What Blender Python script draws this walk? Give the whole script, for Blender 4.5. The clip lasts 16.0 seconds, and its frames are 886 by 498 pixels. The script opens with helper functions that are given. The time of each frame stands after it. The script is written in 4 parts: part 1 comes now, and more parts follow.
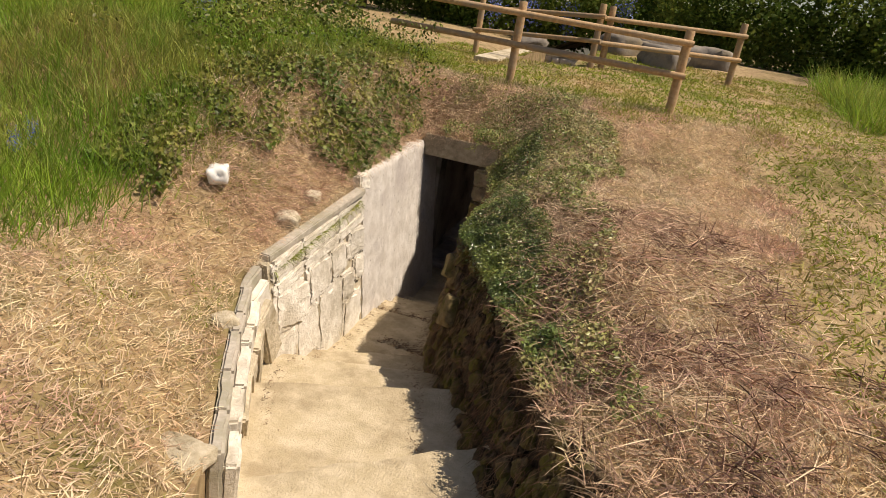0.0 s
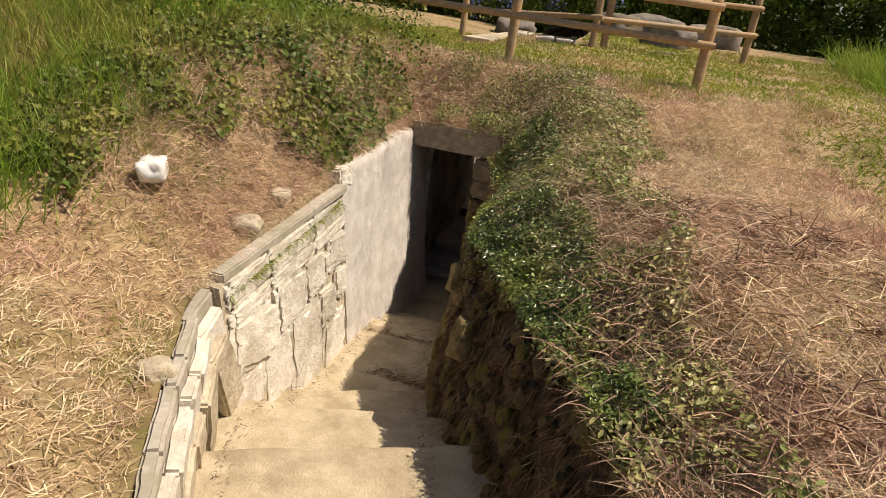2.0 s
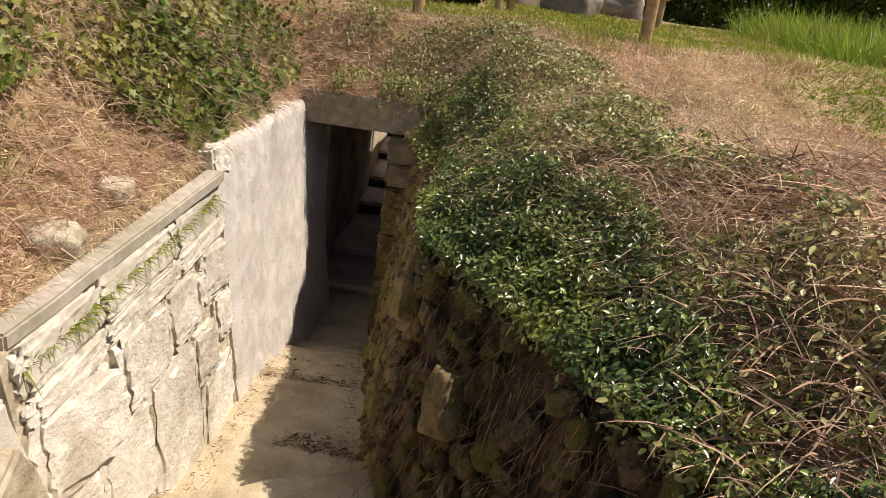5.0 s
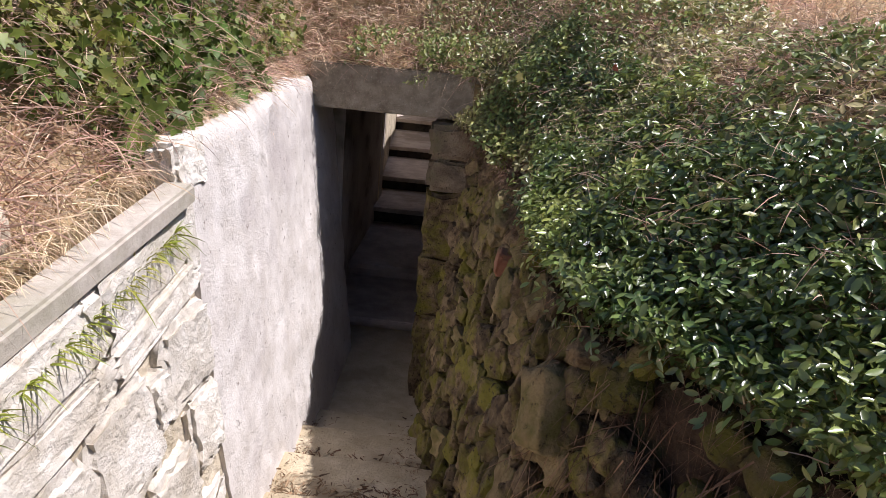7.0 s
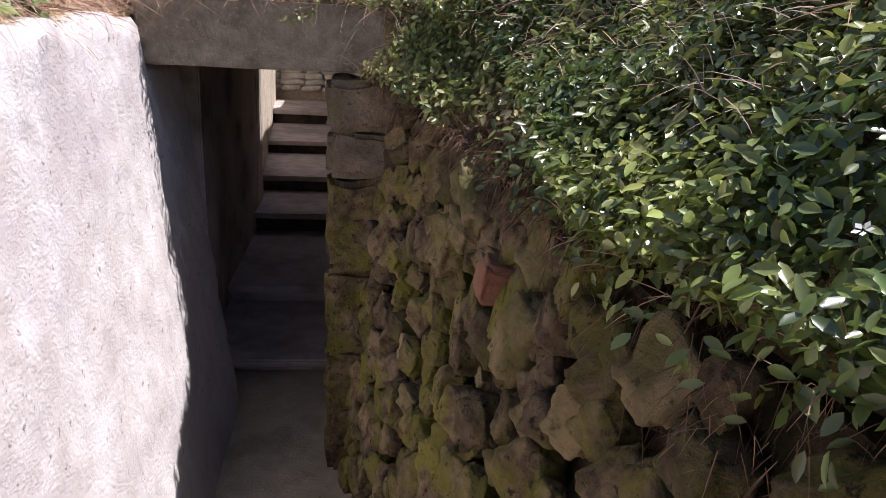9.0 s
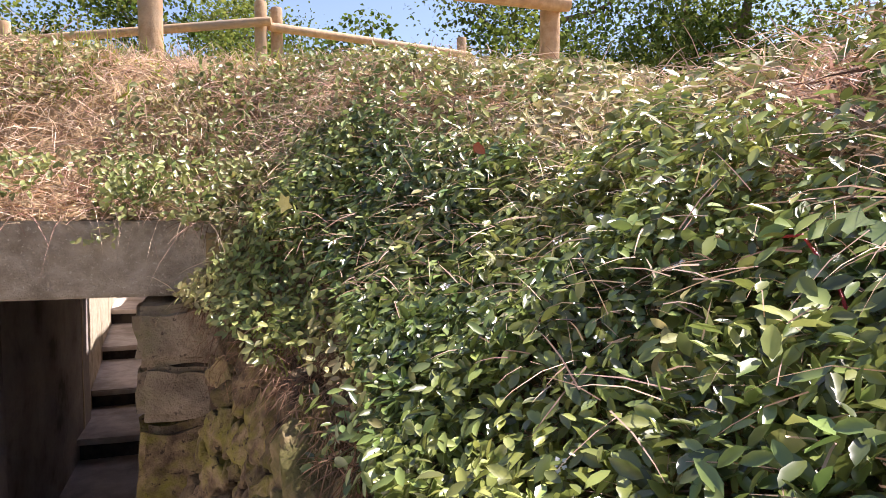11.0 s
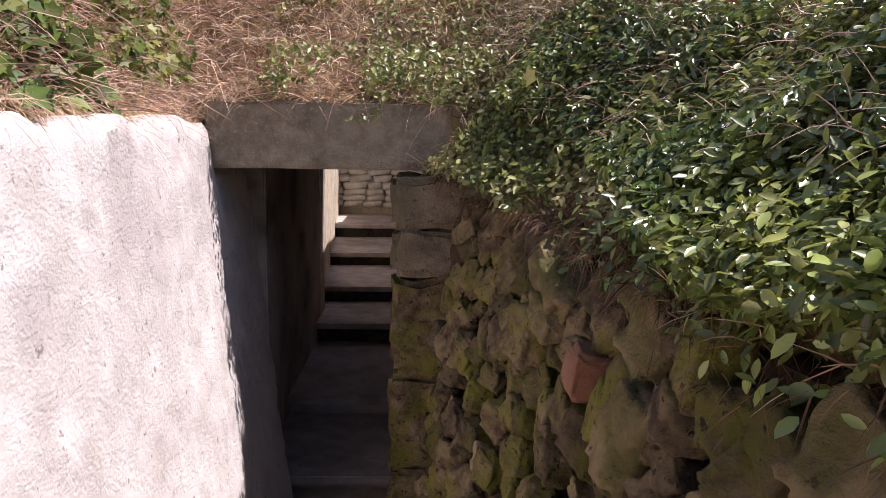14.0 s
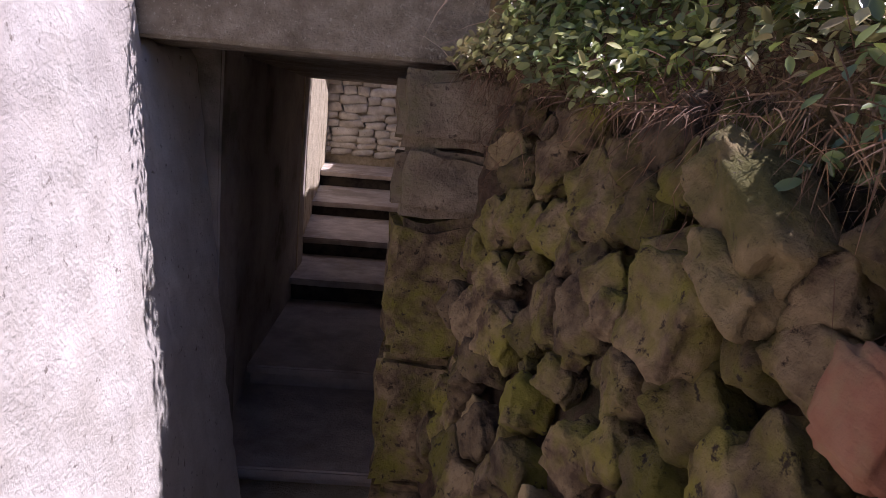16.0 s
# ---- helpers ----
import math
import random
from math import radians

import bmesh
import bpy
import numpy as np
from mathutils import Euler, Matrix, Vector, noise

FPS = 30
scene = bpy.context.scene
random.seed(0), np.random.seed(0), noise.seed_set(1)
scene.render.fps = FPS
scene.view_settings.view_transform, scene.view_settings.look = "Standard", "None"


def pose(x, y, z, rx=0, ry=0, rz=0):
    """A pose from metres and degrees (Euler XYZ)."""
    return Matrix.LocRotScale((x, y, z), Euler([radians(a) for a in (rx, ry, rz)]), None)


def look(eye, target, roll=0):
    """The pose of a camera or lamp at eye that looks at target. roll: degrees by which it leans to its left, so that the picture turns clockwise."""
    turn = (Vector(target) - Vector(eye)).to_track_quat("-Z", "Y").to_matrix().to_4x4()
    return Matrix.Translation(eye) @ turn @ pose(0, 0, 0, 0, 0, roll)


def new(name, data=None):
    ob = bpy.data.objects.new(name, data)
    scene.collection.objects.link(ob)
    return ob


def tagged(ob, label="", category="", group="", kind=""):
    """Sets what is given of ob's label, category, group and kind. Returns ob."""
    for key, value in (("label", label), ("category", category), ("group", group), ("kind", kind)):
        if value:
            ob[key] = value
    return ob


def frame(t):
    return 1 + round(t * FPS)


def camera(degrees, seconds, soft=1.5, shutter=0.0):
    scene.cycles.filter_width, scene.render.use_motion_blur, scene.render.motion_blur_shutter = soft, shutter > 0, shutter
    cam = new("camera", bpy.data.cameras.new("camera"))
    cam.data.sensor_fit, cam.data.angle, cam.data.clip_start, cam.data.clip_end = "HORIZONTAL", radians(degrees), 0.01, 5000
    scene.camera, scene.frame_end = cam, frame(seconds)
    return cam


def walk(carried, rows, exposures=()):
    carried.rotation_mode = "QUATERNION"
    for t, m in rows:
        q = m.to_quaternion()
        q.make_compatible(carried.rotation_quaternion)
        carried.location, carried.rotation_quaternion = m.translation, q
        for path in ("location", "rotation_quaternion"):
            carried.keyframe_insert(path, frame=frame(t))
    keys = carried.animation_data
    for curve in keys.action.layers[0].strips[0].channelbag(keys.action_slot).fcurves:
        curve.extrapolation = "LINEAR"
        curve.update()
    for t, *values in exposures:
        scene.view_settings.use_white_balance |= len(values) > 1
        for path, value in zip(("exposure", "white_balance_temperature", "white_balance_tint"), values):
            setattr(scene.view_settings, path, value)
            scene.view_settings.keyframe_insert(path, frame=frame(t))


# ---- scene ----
cam = camera(65.6, 16.0, soft=0.8)
PATH = [
    (0, (2.859, -9.94, 4.19), (2.361, -8.126, 3.51), 9.4),
    (0.5, (2.701, -9.504, 4.009), (2.174, -7.696, 3.336), 9.7),
    (1, (2.533, -9.312, 3.989), (2.079, -7.482, 3.322), 9.8),
    (1.5, (2.4, -8.91, 3.773), (1.967, -7.077, 3.102), 9.1),
    (2, (2.271, -8.591, 3.693), (1.826, -6.759, 3.026), 8.2),
    (2.5, (2.062, -8.417, 3.627), (1.694, -6.573, 2.946), 8.4),
    (3, (1.91, -8.084, 3.421), (1.526, -6.243, 2.74), 8.4),
    (3.5, (1.804, -7.771, 3.403), (1.444, -5.921, 2.734), 8.3),
    (3.7, (1.768, -7.706, 3.407), (1.476, -5.84, 2.747), 8.3),
    (5.8, (1.189, -5.981, 2.845), (1.109, -4.082, 2.224), 7.8),
    (6, (1.117, -5.749, 2.851), (0.985, -3.853, 2.228), 7.5),
    (6.5, (1.019, -5.355, 2.732), (0.873, -3.464, 2.099), 6.0),
    (7, (0.805, -5.006, 2.584), (0.734, -3.11, 1.952), 5.4),
    (7.5, (0.725, -4.448, 2.345), (0.655, -2.55, 1.719), 5.2),
    (8, (0.665, -4.166, 2.245), (0.792, -2.272, 1.615), 3.9),
    (8.2, (0.585, -4.01, 2.178), (0.772, -2.121, 1.549), 3.3),
    (10.3, (0.746, -3.271, 2.123), (1.062, -1.329, 1.767), 2.6),
    (10.5, (0.766, -3.225, 2.186), (1.21, -1.293, 1.918), 1.8),
    (11, (0.806, -3.126, 2.283), (1.414, -1.225, 2.159), 0.1),
    (11.5, (0.811, -3.139, 2.315), (1.452, -1.246, 2.244), -1.4),
    (12, (0.804, -3.149, 2.287), (1.432, -1.251, 2.239), -2.1),
    (12.5, (0.693, -3.305, 2.153), (1.153, -1.36, 2.078), -2.0),
    (13, (0.641, -3.415, 2.125), (0.904, -1.437, 1.989), -1.3),
    (13.5, (0.617, -3.447, 2.104), (0.819, -1.465, 1.93), -0.4),
    (14, (0.583, -3.395, 2.009), (0.655, -1.417, 1.72), 0.9),
    (14.5, (0.578, -3.321, 1.982), (0.607, -1.359, 1.594), 2.4),
    (15, (0.496, -3.132, 1.991), (0.596, -1.173, 1.598), 3.5),
    (15.5, (0.492, -2.814, 1.885), (0.613, -0.857, 1.493), 4.5),
    (16, (0.499, -2.408, 1.735), (0.62, -0.449, 1.351), 5.0),
]
EXPOSURES = [
    (0.0, 0.07, 7600, 14), (3.7, 0.14, 7500, 14), (5.8, 0.33, 7000, 14), (6.5, 0.43, 6600, 14), (7.0, 0.48, 6000, 20), (8.2, 0.58, 5850, 24), (10.3, 0.98, 5800, 24),
    (11.0, 1.43, 6300, 24), (12.0, 1.38, 6350, 24), (13.0, 1.08, 6250, 27), (14.5, 0.56, 6050, 28), (16.0, 0.62, 5810, 33),
]
UNIT = 0.87        # metres in one unit of the plan
walk(cam, [(t, look(tuple(UNIT * c for c in e), tuple(UNIT * c for c in g), r)) for t, e, g, r in PATH], EXPOSURES)

# ---- light ----
world = bpy.data.worlds.new("sky_world")
scene.world = world
world.use_nodes = True
wn = world.node_tree
sky = wn.nodes.new("ShaderNodeTexSky")
sky.sky_type, sky.sun_disc = "NISHITA", False
SUN_EL, SUN_AZ = radians(60), radians(79)      # height, and turn clockwise from +y
sky.sun_elevation, sky.sun_rotation = SUN_EL, SUN_AZ
wn.links.new(sky.outputs[0], wn.nodes["Background"].inputs[0])
wn.nodes["Background"].inputs[1].default_value = 0.075
sun_dir = Vector((math.sin(SUN_AZ) * math.cos(SUN_EL), math.cos(SUN_AZ) * math.cos(SUN_EL), math.sin(SUN_EL)))
sun = new("sun", bpy.data.lights.new("sun", "SUN"))
sun.data.energy, sun.data.angle, sun.data.color = 5.0, radians(0.55), (1.0, 0.95, 0.86)
sun.rotation_euler = sun_dir.to_track_quat("Z", "Y").to_euler()

# ---- the plan ----
def lerp_line(pts, y):
    """x along a line of (y, x) corners, y falling."""
    if y >= pts[0][0]:
        return pts[0][1]
    for (y0, x0), (y1, x1) in zip(pts, pts[1:]):
        if y >= y1:
            return x0 + (x1 - x0) * (y - y0) / (y1 - y0)
    (y0, x0), (y1, x1) = pts[-2:]
    return x0 + (x1 - x0) * (y - y0) / (y1 - y0)

LEFT = [(0.0, -0.43), (-2.5, -0.30), (-4.6, -0.27), (-4.95, -0.22), (-5.7, 0.16), (-6.25, 0.47), (-7.12, 1.0), (-11.5, 3.3)]
RIM = [(0.0, 0.66), (-0.8, 0.92), (-1.8, 1.06), (-2.7, 1.10), (-3.1, 1.17), (-3.5, 1.40), (-4.1, 1.68), (-4.7, 1.96), (-5.4, 2.32), (-6.3, 2.62), (-11.5, 4.8)]
FOOT = [(0.0, 0.52), (-1.1, 0.56), (-2.5, 0.78), (-3.5, 1.0), (-4.73, 1.45), (-6.27, 1.98), (-11.5, 4.2)]

def smooth(v):
    v = min(1.0, max(0.0, v))
    return v * v * (3 - 2 * v)

def rim_left_z(y):
    return 2.06 - 0.13 * smooth((-2.1 - y) / 0.5) - 0.27 * smooth((-2.6 - y) / 2.0) - 0.18 * smooth((-4.5 - y) / 0.8) + 0.85 * smooth((-6.0 - y) / 5.5)

def rim_right_z(y):
    return 1.78 - 0.1 * smooth(-y / 1.5) + 0.1 * smooth((-2.5 - y) / 2.0) + 0.62 * smooth((-4.2 - y) / 5.5)

def base_right(x, y):
    h = 2.3 + 0.22 * smooth((y + 7) / 4.0) + 0.52 * smooth((y + 1.6) / 2.6) + 0.07 * max(0.0, min(y - 1, 9))
    return h + 0.07 * math.exp(-((x - 2.6) / 1.3) ** 2 - ((y + 3.6) / 2.0) ** 2)

def base_left(x, y):
    return 2.05 + 1.02 * smooth((y + 5.5) / 3.0) + 0.25 * smooth((-x - 1.0) / 4) + 0.35 * smooth((-8.0 - y) / 4)

def flank(x, y):
    if x > 0.5 * (lerp_line(LEFT, y) + lerp_line(RIM, y)):
        d, z0 = x - lerp_line(RIM, y), rim_right_z(y)
        u = min(1.0, max(0.0, (d + 0.1) / (1.0 + 0.2 * smooth(-y / 2.0))))
        return z0 + (base_right(x, y) - z0) * (0.75 * smooth(u) + 0.25 * (1 - (1 - u) ** 2.4))
    d, z0 = lerp_line(LEFT, y) - x, rim_left_z(y)
    return z0 + (base_left(x, y) - z0) * smooth((d - 0.05) / (1.55 - 0.5 * smooth((y + 5.3) / 1.0) - 0.35 * smooth((y + 3.5) / 1.6)))

def height(x, y):
    """The ground beside, above and behind the sunken stairway."""
    if y < 0.0:
        return flank(x, y)
    side = smooth((x + 1.2) / 1.6)
    full = base_left(x, y) * (1 - side) + base_right(x, y) * side
    edge = 2.2 if -0.5 < x < 0.5 else flank(x, -0.001) if x < 0 else max(2.2, flank(x, -0.001))
    return edge + (full - edge) * smooth(y / 0.85)

# ---- materials ----
def mix_mat(name, a, b, scale=3.0, c=None, cscale=0.5, rough=0.9, bump=0.3, bscale=40.0, island=False, vary=0.35, leaf=0.0, spec=0.3, metal=0.0, clo=0.48, pits=None, pscale=50.0, plo=0.62):
    """Two colours mixed by a fine noise, a third one by a broad one, relief, and a lighter or darker tone for each piece."""
    m = bpy.data.materials.new(name)
    m.use_nodes = True
    nt, N = m.node_tree, m.node_tree.nodes
    bs = N["Principled BSDF"]
    bs.inputs["Roughness"].default_value, bs.inputs["Specular IOR Level"].default_value, bs.inputs["Metallic"].default_value = rough, spec, metal
    geo, co = N.new("ShaderNodeNewGeometry"), N.new("ShaderNodeTexCoord")
    def nz(s, d=6.0, r=0.6):
        n = N.new("ShaderNodeTexNoise")
        n.inputs["Scale"].default_value, n.inputs["Detail"].default_value, n.inputs["Roughness"].default_value = s, d, r
        nt.links.new(geo.outputs["Position"], n.inputs["Vector"])
        return n
    def ramp(n, lo, hi):
        r = N.new("ShaderNodeMapRange")
        r.inputs["From Min"].default_value, r.inputs["From Max"].default_value = lo, hi
        nt.links.new(n, r.inputs["Value"])
        return r.outputs["Result"]
    def mixc(f, p, q):
        x = N.new("ShaderNodeMix")
        x.data_type = "RGBA"
        nt.links.new(f, x.inputs["Factor"])
        for s, v in ((x.inputs[6], p), (x.inputs[7], q)):
            if isinstance(v, tuple):
                s.default_value = (*v, 1)
            else:
                nt.links.new(v, s)
        return x.outputs[2]
    col = mixc(ramp(nz(scale).outputs["Fac"], 0.38, 0.62), a, b)
    if c:
        col = mixc(ramp(nz(cscale, 4.0, 0.7).outputs["Fac"], clo, clo + 0.16), col, c)
    if pits:
        col = mixc(ramp(nz(pscale, 5.0, 0.7).outputs["Fac"], plo, plo + 0.07), col, pits)
    if island is not None:
        src = geo.outputs["Random Per Island"]
        if not island:
            src = N.new("ShaderNodeObjectInfo").outputs["Random"]
        h = N.new("ShaderNodeHueSaturation")
        v = N.new("ShaderNodeMapRange")
        v.inputs["To Min"].default_value, v.inputs["To Max"].default_value = 1 - vary, 1 + vary
        nt.links.new(src, v.inputs["Value"])
        nt.links.new(v.outputs["Result"], h.inputs["Value"])
        if leaf:
            w = N.new("ShaderNodeMapRange")
            w.inputs["To Min"].default_value, w.inputs["To Max"].default_value = 0.475, 0.515
            sh = N.new("ShaderNodeMath")
            sh.operation = "FRACT"
            mu = N.new("ShaderNodeMath")
            mu.operation = "MULTIPLY"
            mu.inputs[1].default_value = 17.3
            nt.links.new(src, mu.inputs[0])
            nt.links.new(mu.outputs[0], sh.inputs[0])
            nt.links.new(sh.outputs[0], w.inputs["Value"])
            nt.links.new(w.outputs["Result"], h.inputs["Hue"])
        nt.links.new(col, h.inputs["Color"])
        col = h.outputs["Color"]
    nt.links.new(col, bs.inputs["Base Color"])
    if bump:
        bp = N.new("ShaderNodeBump")
        bp.inputs["Strength"].default_value, bp.inputs["Distance"].default_value = bump, 0.02
        nt.links.new(nz(bscale, 8.0, 0.65).outputs["Fac"], bp.inputs["Height"])
        nt.links.new(bp.outputs["Normal"], bs.inputs["Normal"])
    if leaf:
        tr = N.new("ShaderNodeBsdfTranslucent")
        nt.links.new(col, tr.inputs["Color"])
        mx = N.new("ShaderNodeMixShader")
        mx.inputs["Fac"].default_value = leaf
        nt.links.new(bs.outputs[0], mx.inputs[1])
        nt.links.new(tr.outputs[0], mx.inputs[2])
        nt.links.new(mx.outputs[0], N["Material Output"].inputs["Surface"])
    return m

M_SOIL = mix_mat("dry_soil", (0.27, 0.18, 0.10), (0.42, 0.31, 0.17), 9, (0.15, 0.13, 0.04), 0.7, bump=0.8, bscale=30, island=None)
M_RENDER = mix_mat("weathered_concrete", (0.58, 0.53, 0.48), (0.72, 0.675, 0.63), 5, (0.49, 0.44, 0.41), 1.3, rough=0.92, bump=0.5, bscale=62, island=None, pits=(0.27, 0.23, 0.20), pscale=27, plo=0.615)
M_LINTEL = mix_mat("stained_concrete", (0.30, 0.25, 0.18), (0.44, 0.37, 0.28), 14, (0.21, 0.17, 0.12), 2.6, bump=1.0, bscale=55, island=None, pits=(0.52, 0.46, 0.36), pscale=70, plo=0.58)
M_STEP = mix_mat("sandy_concrete", (0.50, 0.41, 0.27), (0.62, 0.52, 0.37), 7, (0.40, 0.32, 0.21), 2.0, bump=0.8, bscale=60, vary=0.1, pits=(0.30, 0.23, 0.15), pscale=45, plo=0.64)
M_STONE = mix_mat("pale_limestone", (0.64, 0.58, 0.49), (0.80, 0.75, 0.67), 9, (0.52, 0.46, 0.37), 2.5, bump=0.9, bscale=26, vary=0.1, pits=(0.40, 0.35, 0.27), pscale=22, plo=0.63)
M_MORTAR = mix_mat("pale_mortar", (0.50, 0.42, 0.30), (0.66, 0.58, 0.45), 14, (0.36, 0.30, 0.20), 3, bump=1.0, bscale=30, island=None)
M_PLANK = mix_mat("grey_coping", (0.42, 0.37, 0.31), (0.52, 0.47, 0.40), 20, (0.36, 0.33, 0.25), 3, bump=0.3, bscale=60, island=None)
M_RUBBLE = mix_mat("mossy_rubble", (0.06, 0.038, 0.022), (0.20, 0.145, 0.08), 17, (0.145, 0.13, 0.02), 4.5, bump=1.0, bscale=30, vary=0.4, clo=0.45, pits=(0.03, 0.02, 0.012), pscale=38, plo=0.58)
M_EARTH = mix_mat("earth_joint", (0.045, 0.028, 0.017), (0.10, 0.062, 0.038), 18, (0.05, 0.05, 0.018), 4, bump=1.0, bscale=30, island=None)
M_BRICK = mix_mat("red_brown_stone", (0.24, 0.10, 0.06), (0.30, 0.15, 0.09), 12, (0.27, 0.19, 0.10), 5, bump=0.5, bscale=30, vary=0.1)
M_OCHRE = mix_mat("ochre_stone", (0.20, 0.145, 0.07), (0.30, 0.225, 0.115), 16, (0.13, 0.115, 0.035), 5, bump=1.0, bscale=34, vary=0.2, pits=(0.07, 0.05, 0.03), pscale=40, plo=0.6)
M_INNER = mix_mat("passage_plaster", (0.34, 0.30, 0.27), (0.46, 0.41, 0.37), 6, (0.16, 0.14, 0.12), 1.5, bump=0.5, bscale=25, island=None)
M_WOOD = mix_mat("weathered_pine", (0.40, 0.25, 0.13), (0.52, 0.36, 0.21), 18, (0.34, 0.26, 0.18), 2, rough=0.75, bump=0.35, bscale=50, vary=0.12)
M_ROCK = mix_mat("grey_rock", (0.16, 0.14, 0.125), (0.27, 0.24, 0.21), 4, (0.2, 0.16, 0.1), 1, bump=0.8, bscale=12, vary=0.15)
M_STRAW = mix_mat("straw", (0.65, 0.50, 0.31), (0.78, 0.65, 0.45), 2.5, (0.59, 0.39, 0.29), 0.9, rough=0.6, bump=0, island=True, vary=0.45, leaf=0.2)
M_STALK = mix_mat("dead_stalks", (0.38, 0.23, 0.17), (0.55, 0.39, 0.26), 3, (0.70, 0.57, 0.38), 1.2, rough=0.7, bump=0, island=True, vary=0.5, leaf=0.1)
M_LAWN = mix_mat("lawn_blades", (0.19, 0.27, 0.03), (0.33, 0.36, 0.06), 1.2, (0.40, 0.32, 0.12), 0.5, rough=0.6, bump=0, island=True, vary=0.35, leaf=0.3)
M_TALL = mix_mat("green_grass", (0.16, 0.31, 0.035), (0.26, 0.39, 0.05), 1.5, (0.36, 0.38, 0.10), 0.6, rough=0.5, bump=0, island=True, vary=0.4, leaf=0.35)
M_LEAF = mix_mat("glossy_leaves", (0.095, 0.15, 0.038), (0.16, 0.215, 0.052), 6, (0.27, 0.31, 0.075), 1.1, rough=0.30, bump=0, island=True, vary=0.55, leaf=0.22, spec=0.9)
M_SMALL = mix_mat("small_leaves", (0.15, 0.205, 0.05), (0.28, 0.31, 0.09), 5, (0.44, 0.38, 0.17), 1.5, rough=0.4, bump=0, island=True, vary=0.5, leaf=0.2, spec=0.5)
M_IVY = mix_mat("ivy_leaves", (0.075, 0.12, 0.02), (0.14, 0.18, 0.033), 5, (0.26, 0.24, 0.06), 1.5, rough=0.5, bump=0, island=True, vary=0.5, leaf=0.25, spec=0.3)
M_WOODS = mix_mat("tree_leaves", (0.06, 0.10, 0.018), (0.11, 0.16, 0.028), 0.5, (0.20, 0.24, 0.05), 0.25, rough=0.7, bump=0, island=True, vary=0.5, leaf=0.45, spec=0.08)
M_BARK = mix_mat("bark", (0.12, 0.085, 0.06), (0.2, 0.15, 0.1), 8, bump=0.9, bscale=20, island=None)
M_BLUE = mix_mat("blue_petals", (0.08, 0.12, 0.36), (0.16, 0.2, 0.42), 6, rough=0.6, bump=0, island=True, vary=0.3)
M_WHITE = mix_mat("white_petals", (0.75, 0.75, 0.72), (0.82, 0.82, 0.8), 6, rough=0.6, bump=0, island=None)
M_ROOT = mix_mat("brown_roots", (0.13, 0.07, 0.04), (0.22, 0.13, 0.08), 8, (0.28, 0.19, 0.11), 2, rough=0.8, bump=0, island=True, vary=0.45)
M_PIER = mix_mat("stained_block", (0.20, 0.15, 0.10), (0.34, 0.27, 0.19), 16, (0.15, 0.13, 0.06), 4, bump=1.0, bscale=40, vary=0.15, pits=(0.09, 0.065, 0.045), pscale=30, plo=0.6)
M_PINK = mix_mat("pinkish_straw", (0.44, 0.27, 0.19), (0.60, 0.43, 0.31), 4, (0.70, 0.56, 0.40), 1.5, rough=0.7, bump=0, island=True, vary=0.5, leaf=0.15)
M_TWIG = mix_mat("dark_twigs", (0.16, 0.085, 0.065), (0.32, 0.19, 0.145), 3, (0.46, 0.31, 0.2), 1.5, rough=0.8, bump=0, island=True, vary=0.5)
M_REDLEAF = mix_mat("withered_red_leaf", (0.32, 0.08, 0.035), (0.42, 0.14, 0.06), 60, rough=0.6, bump=0, island=None)

# ---- mesh helpers ----
rng = np.random.default_rng(7)

def mesh_data(name, verts, faces, material, flat=False):
    me = bpy.data.meshes.new(name)
    me.from_pydata([tuple(v) for v in verts], [], faces)
    me.materials.append(material)
    if not flat:
        me.polygons.foreach_set("use_smooth", [True] * len(me.polygons))
        me.set_sharp_from_angle(angle=0.65)
    return me

def bm_data(name, bm, material, flat=False):
    me = bpy.data.meshes.new(name)
    bm.to_mesh(me)
    bm.free()
    me.materials.append(material)
    if not flat:
        me.polygons.foreach_set("use_smooth", [True] * len(me.polygons))
        me.set_sharp_from_angle(angle=0.65)
    return me

def part(name, me, parent=None, m=None, label=""):
    ob = new(name, me)
    ob.parent = parent
    if m is not None:
        ob.matrix_basis = m
    return tagged(ob, label)

def block_data(name, size, material, bevel=0.012, rough=0.006, cuts=3, seed=0):
    """A worn block round its centre."""
    bm = bmesh.new()
    bmesh.ops.create_cube(bm, size=1.0)
    bmesh.ops.scale(bm, vec=size, verts=bm.verts)
    bmesh.ops.bevel(bm, geom=bm.edges[:], offset=bevel, segments=2, affect="EDGES", clamp_overlap=True)
    if cuts:
        bmesh.ops.subdivide_edges(bm, edges=[e for e in bm.edges if e.calc_length() > max(size) / (cuts + 2)], cuts=cuts, use_grid_fill=True)
    for v in bm.verts:
        v.co += noise.noise_vector(v.co * 7 + Vector((seed * 3.1, seed, 0))) * rough
    me = bm_data(name, bm, material)
    return me

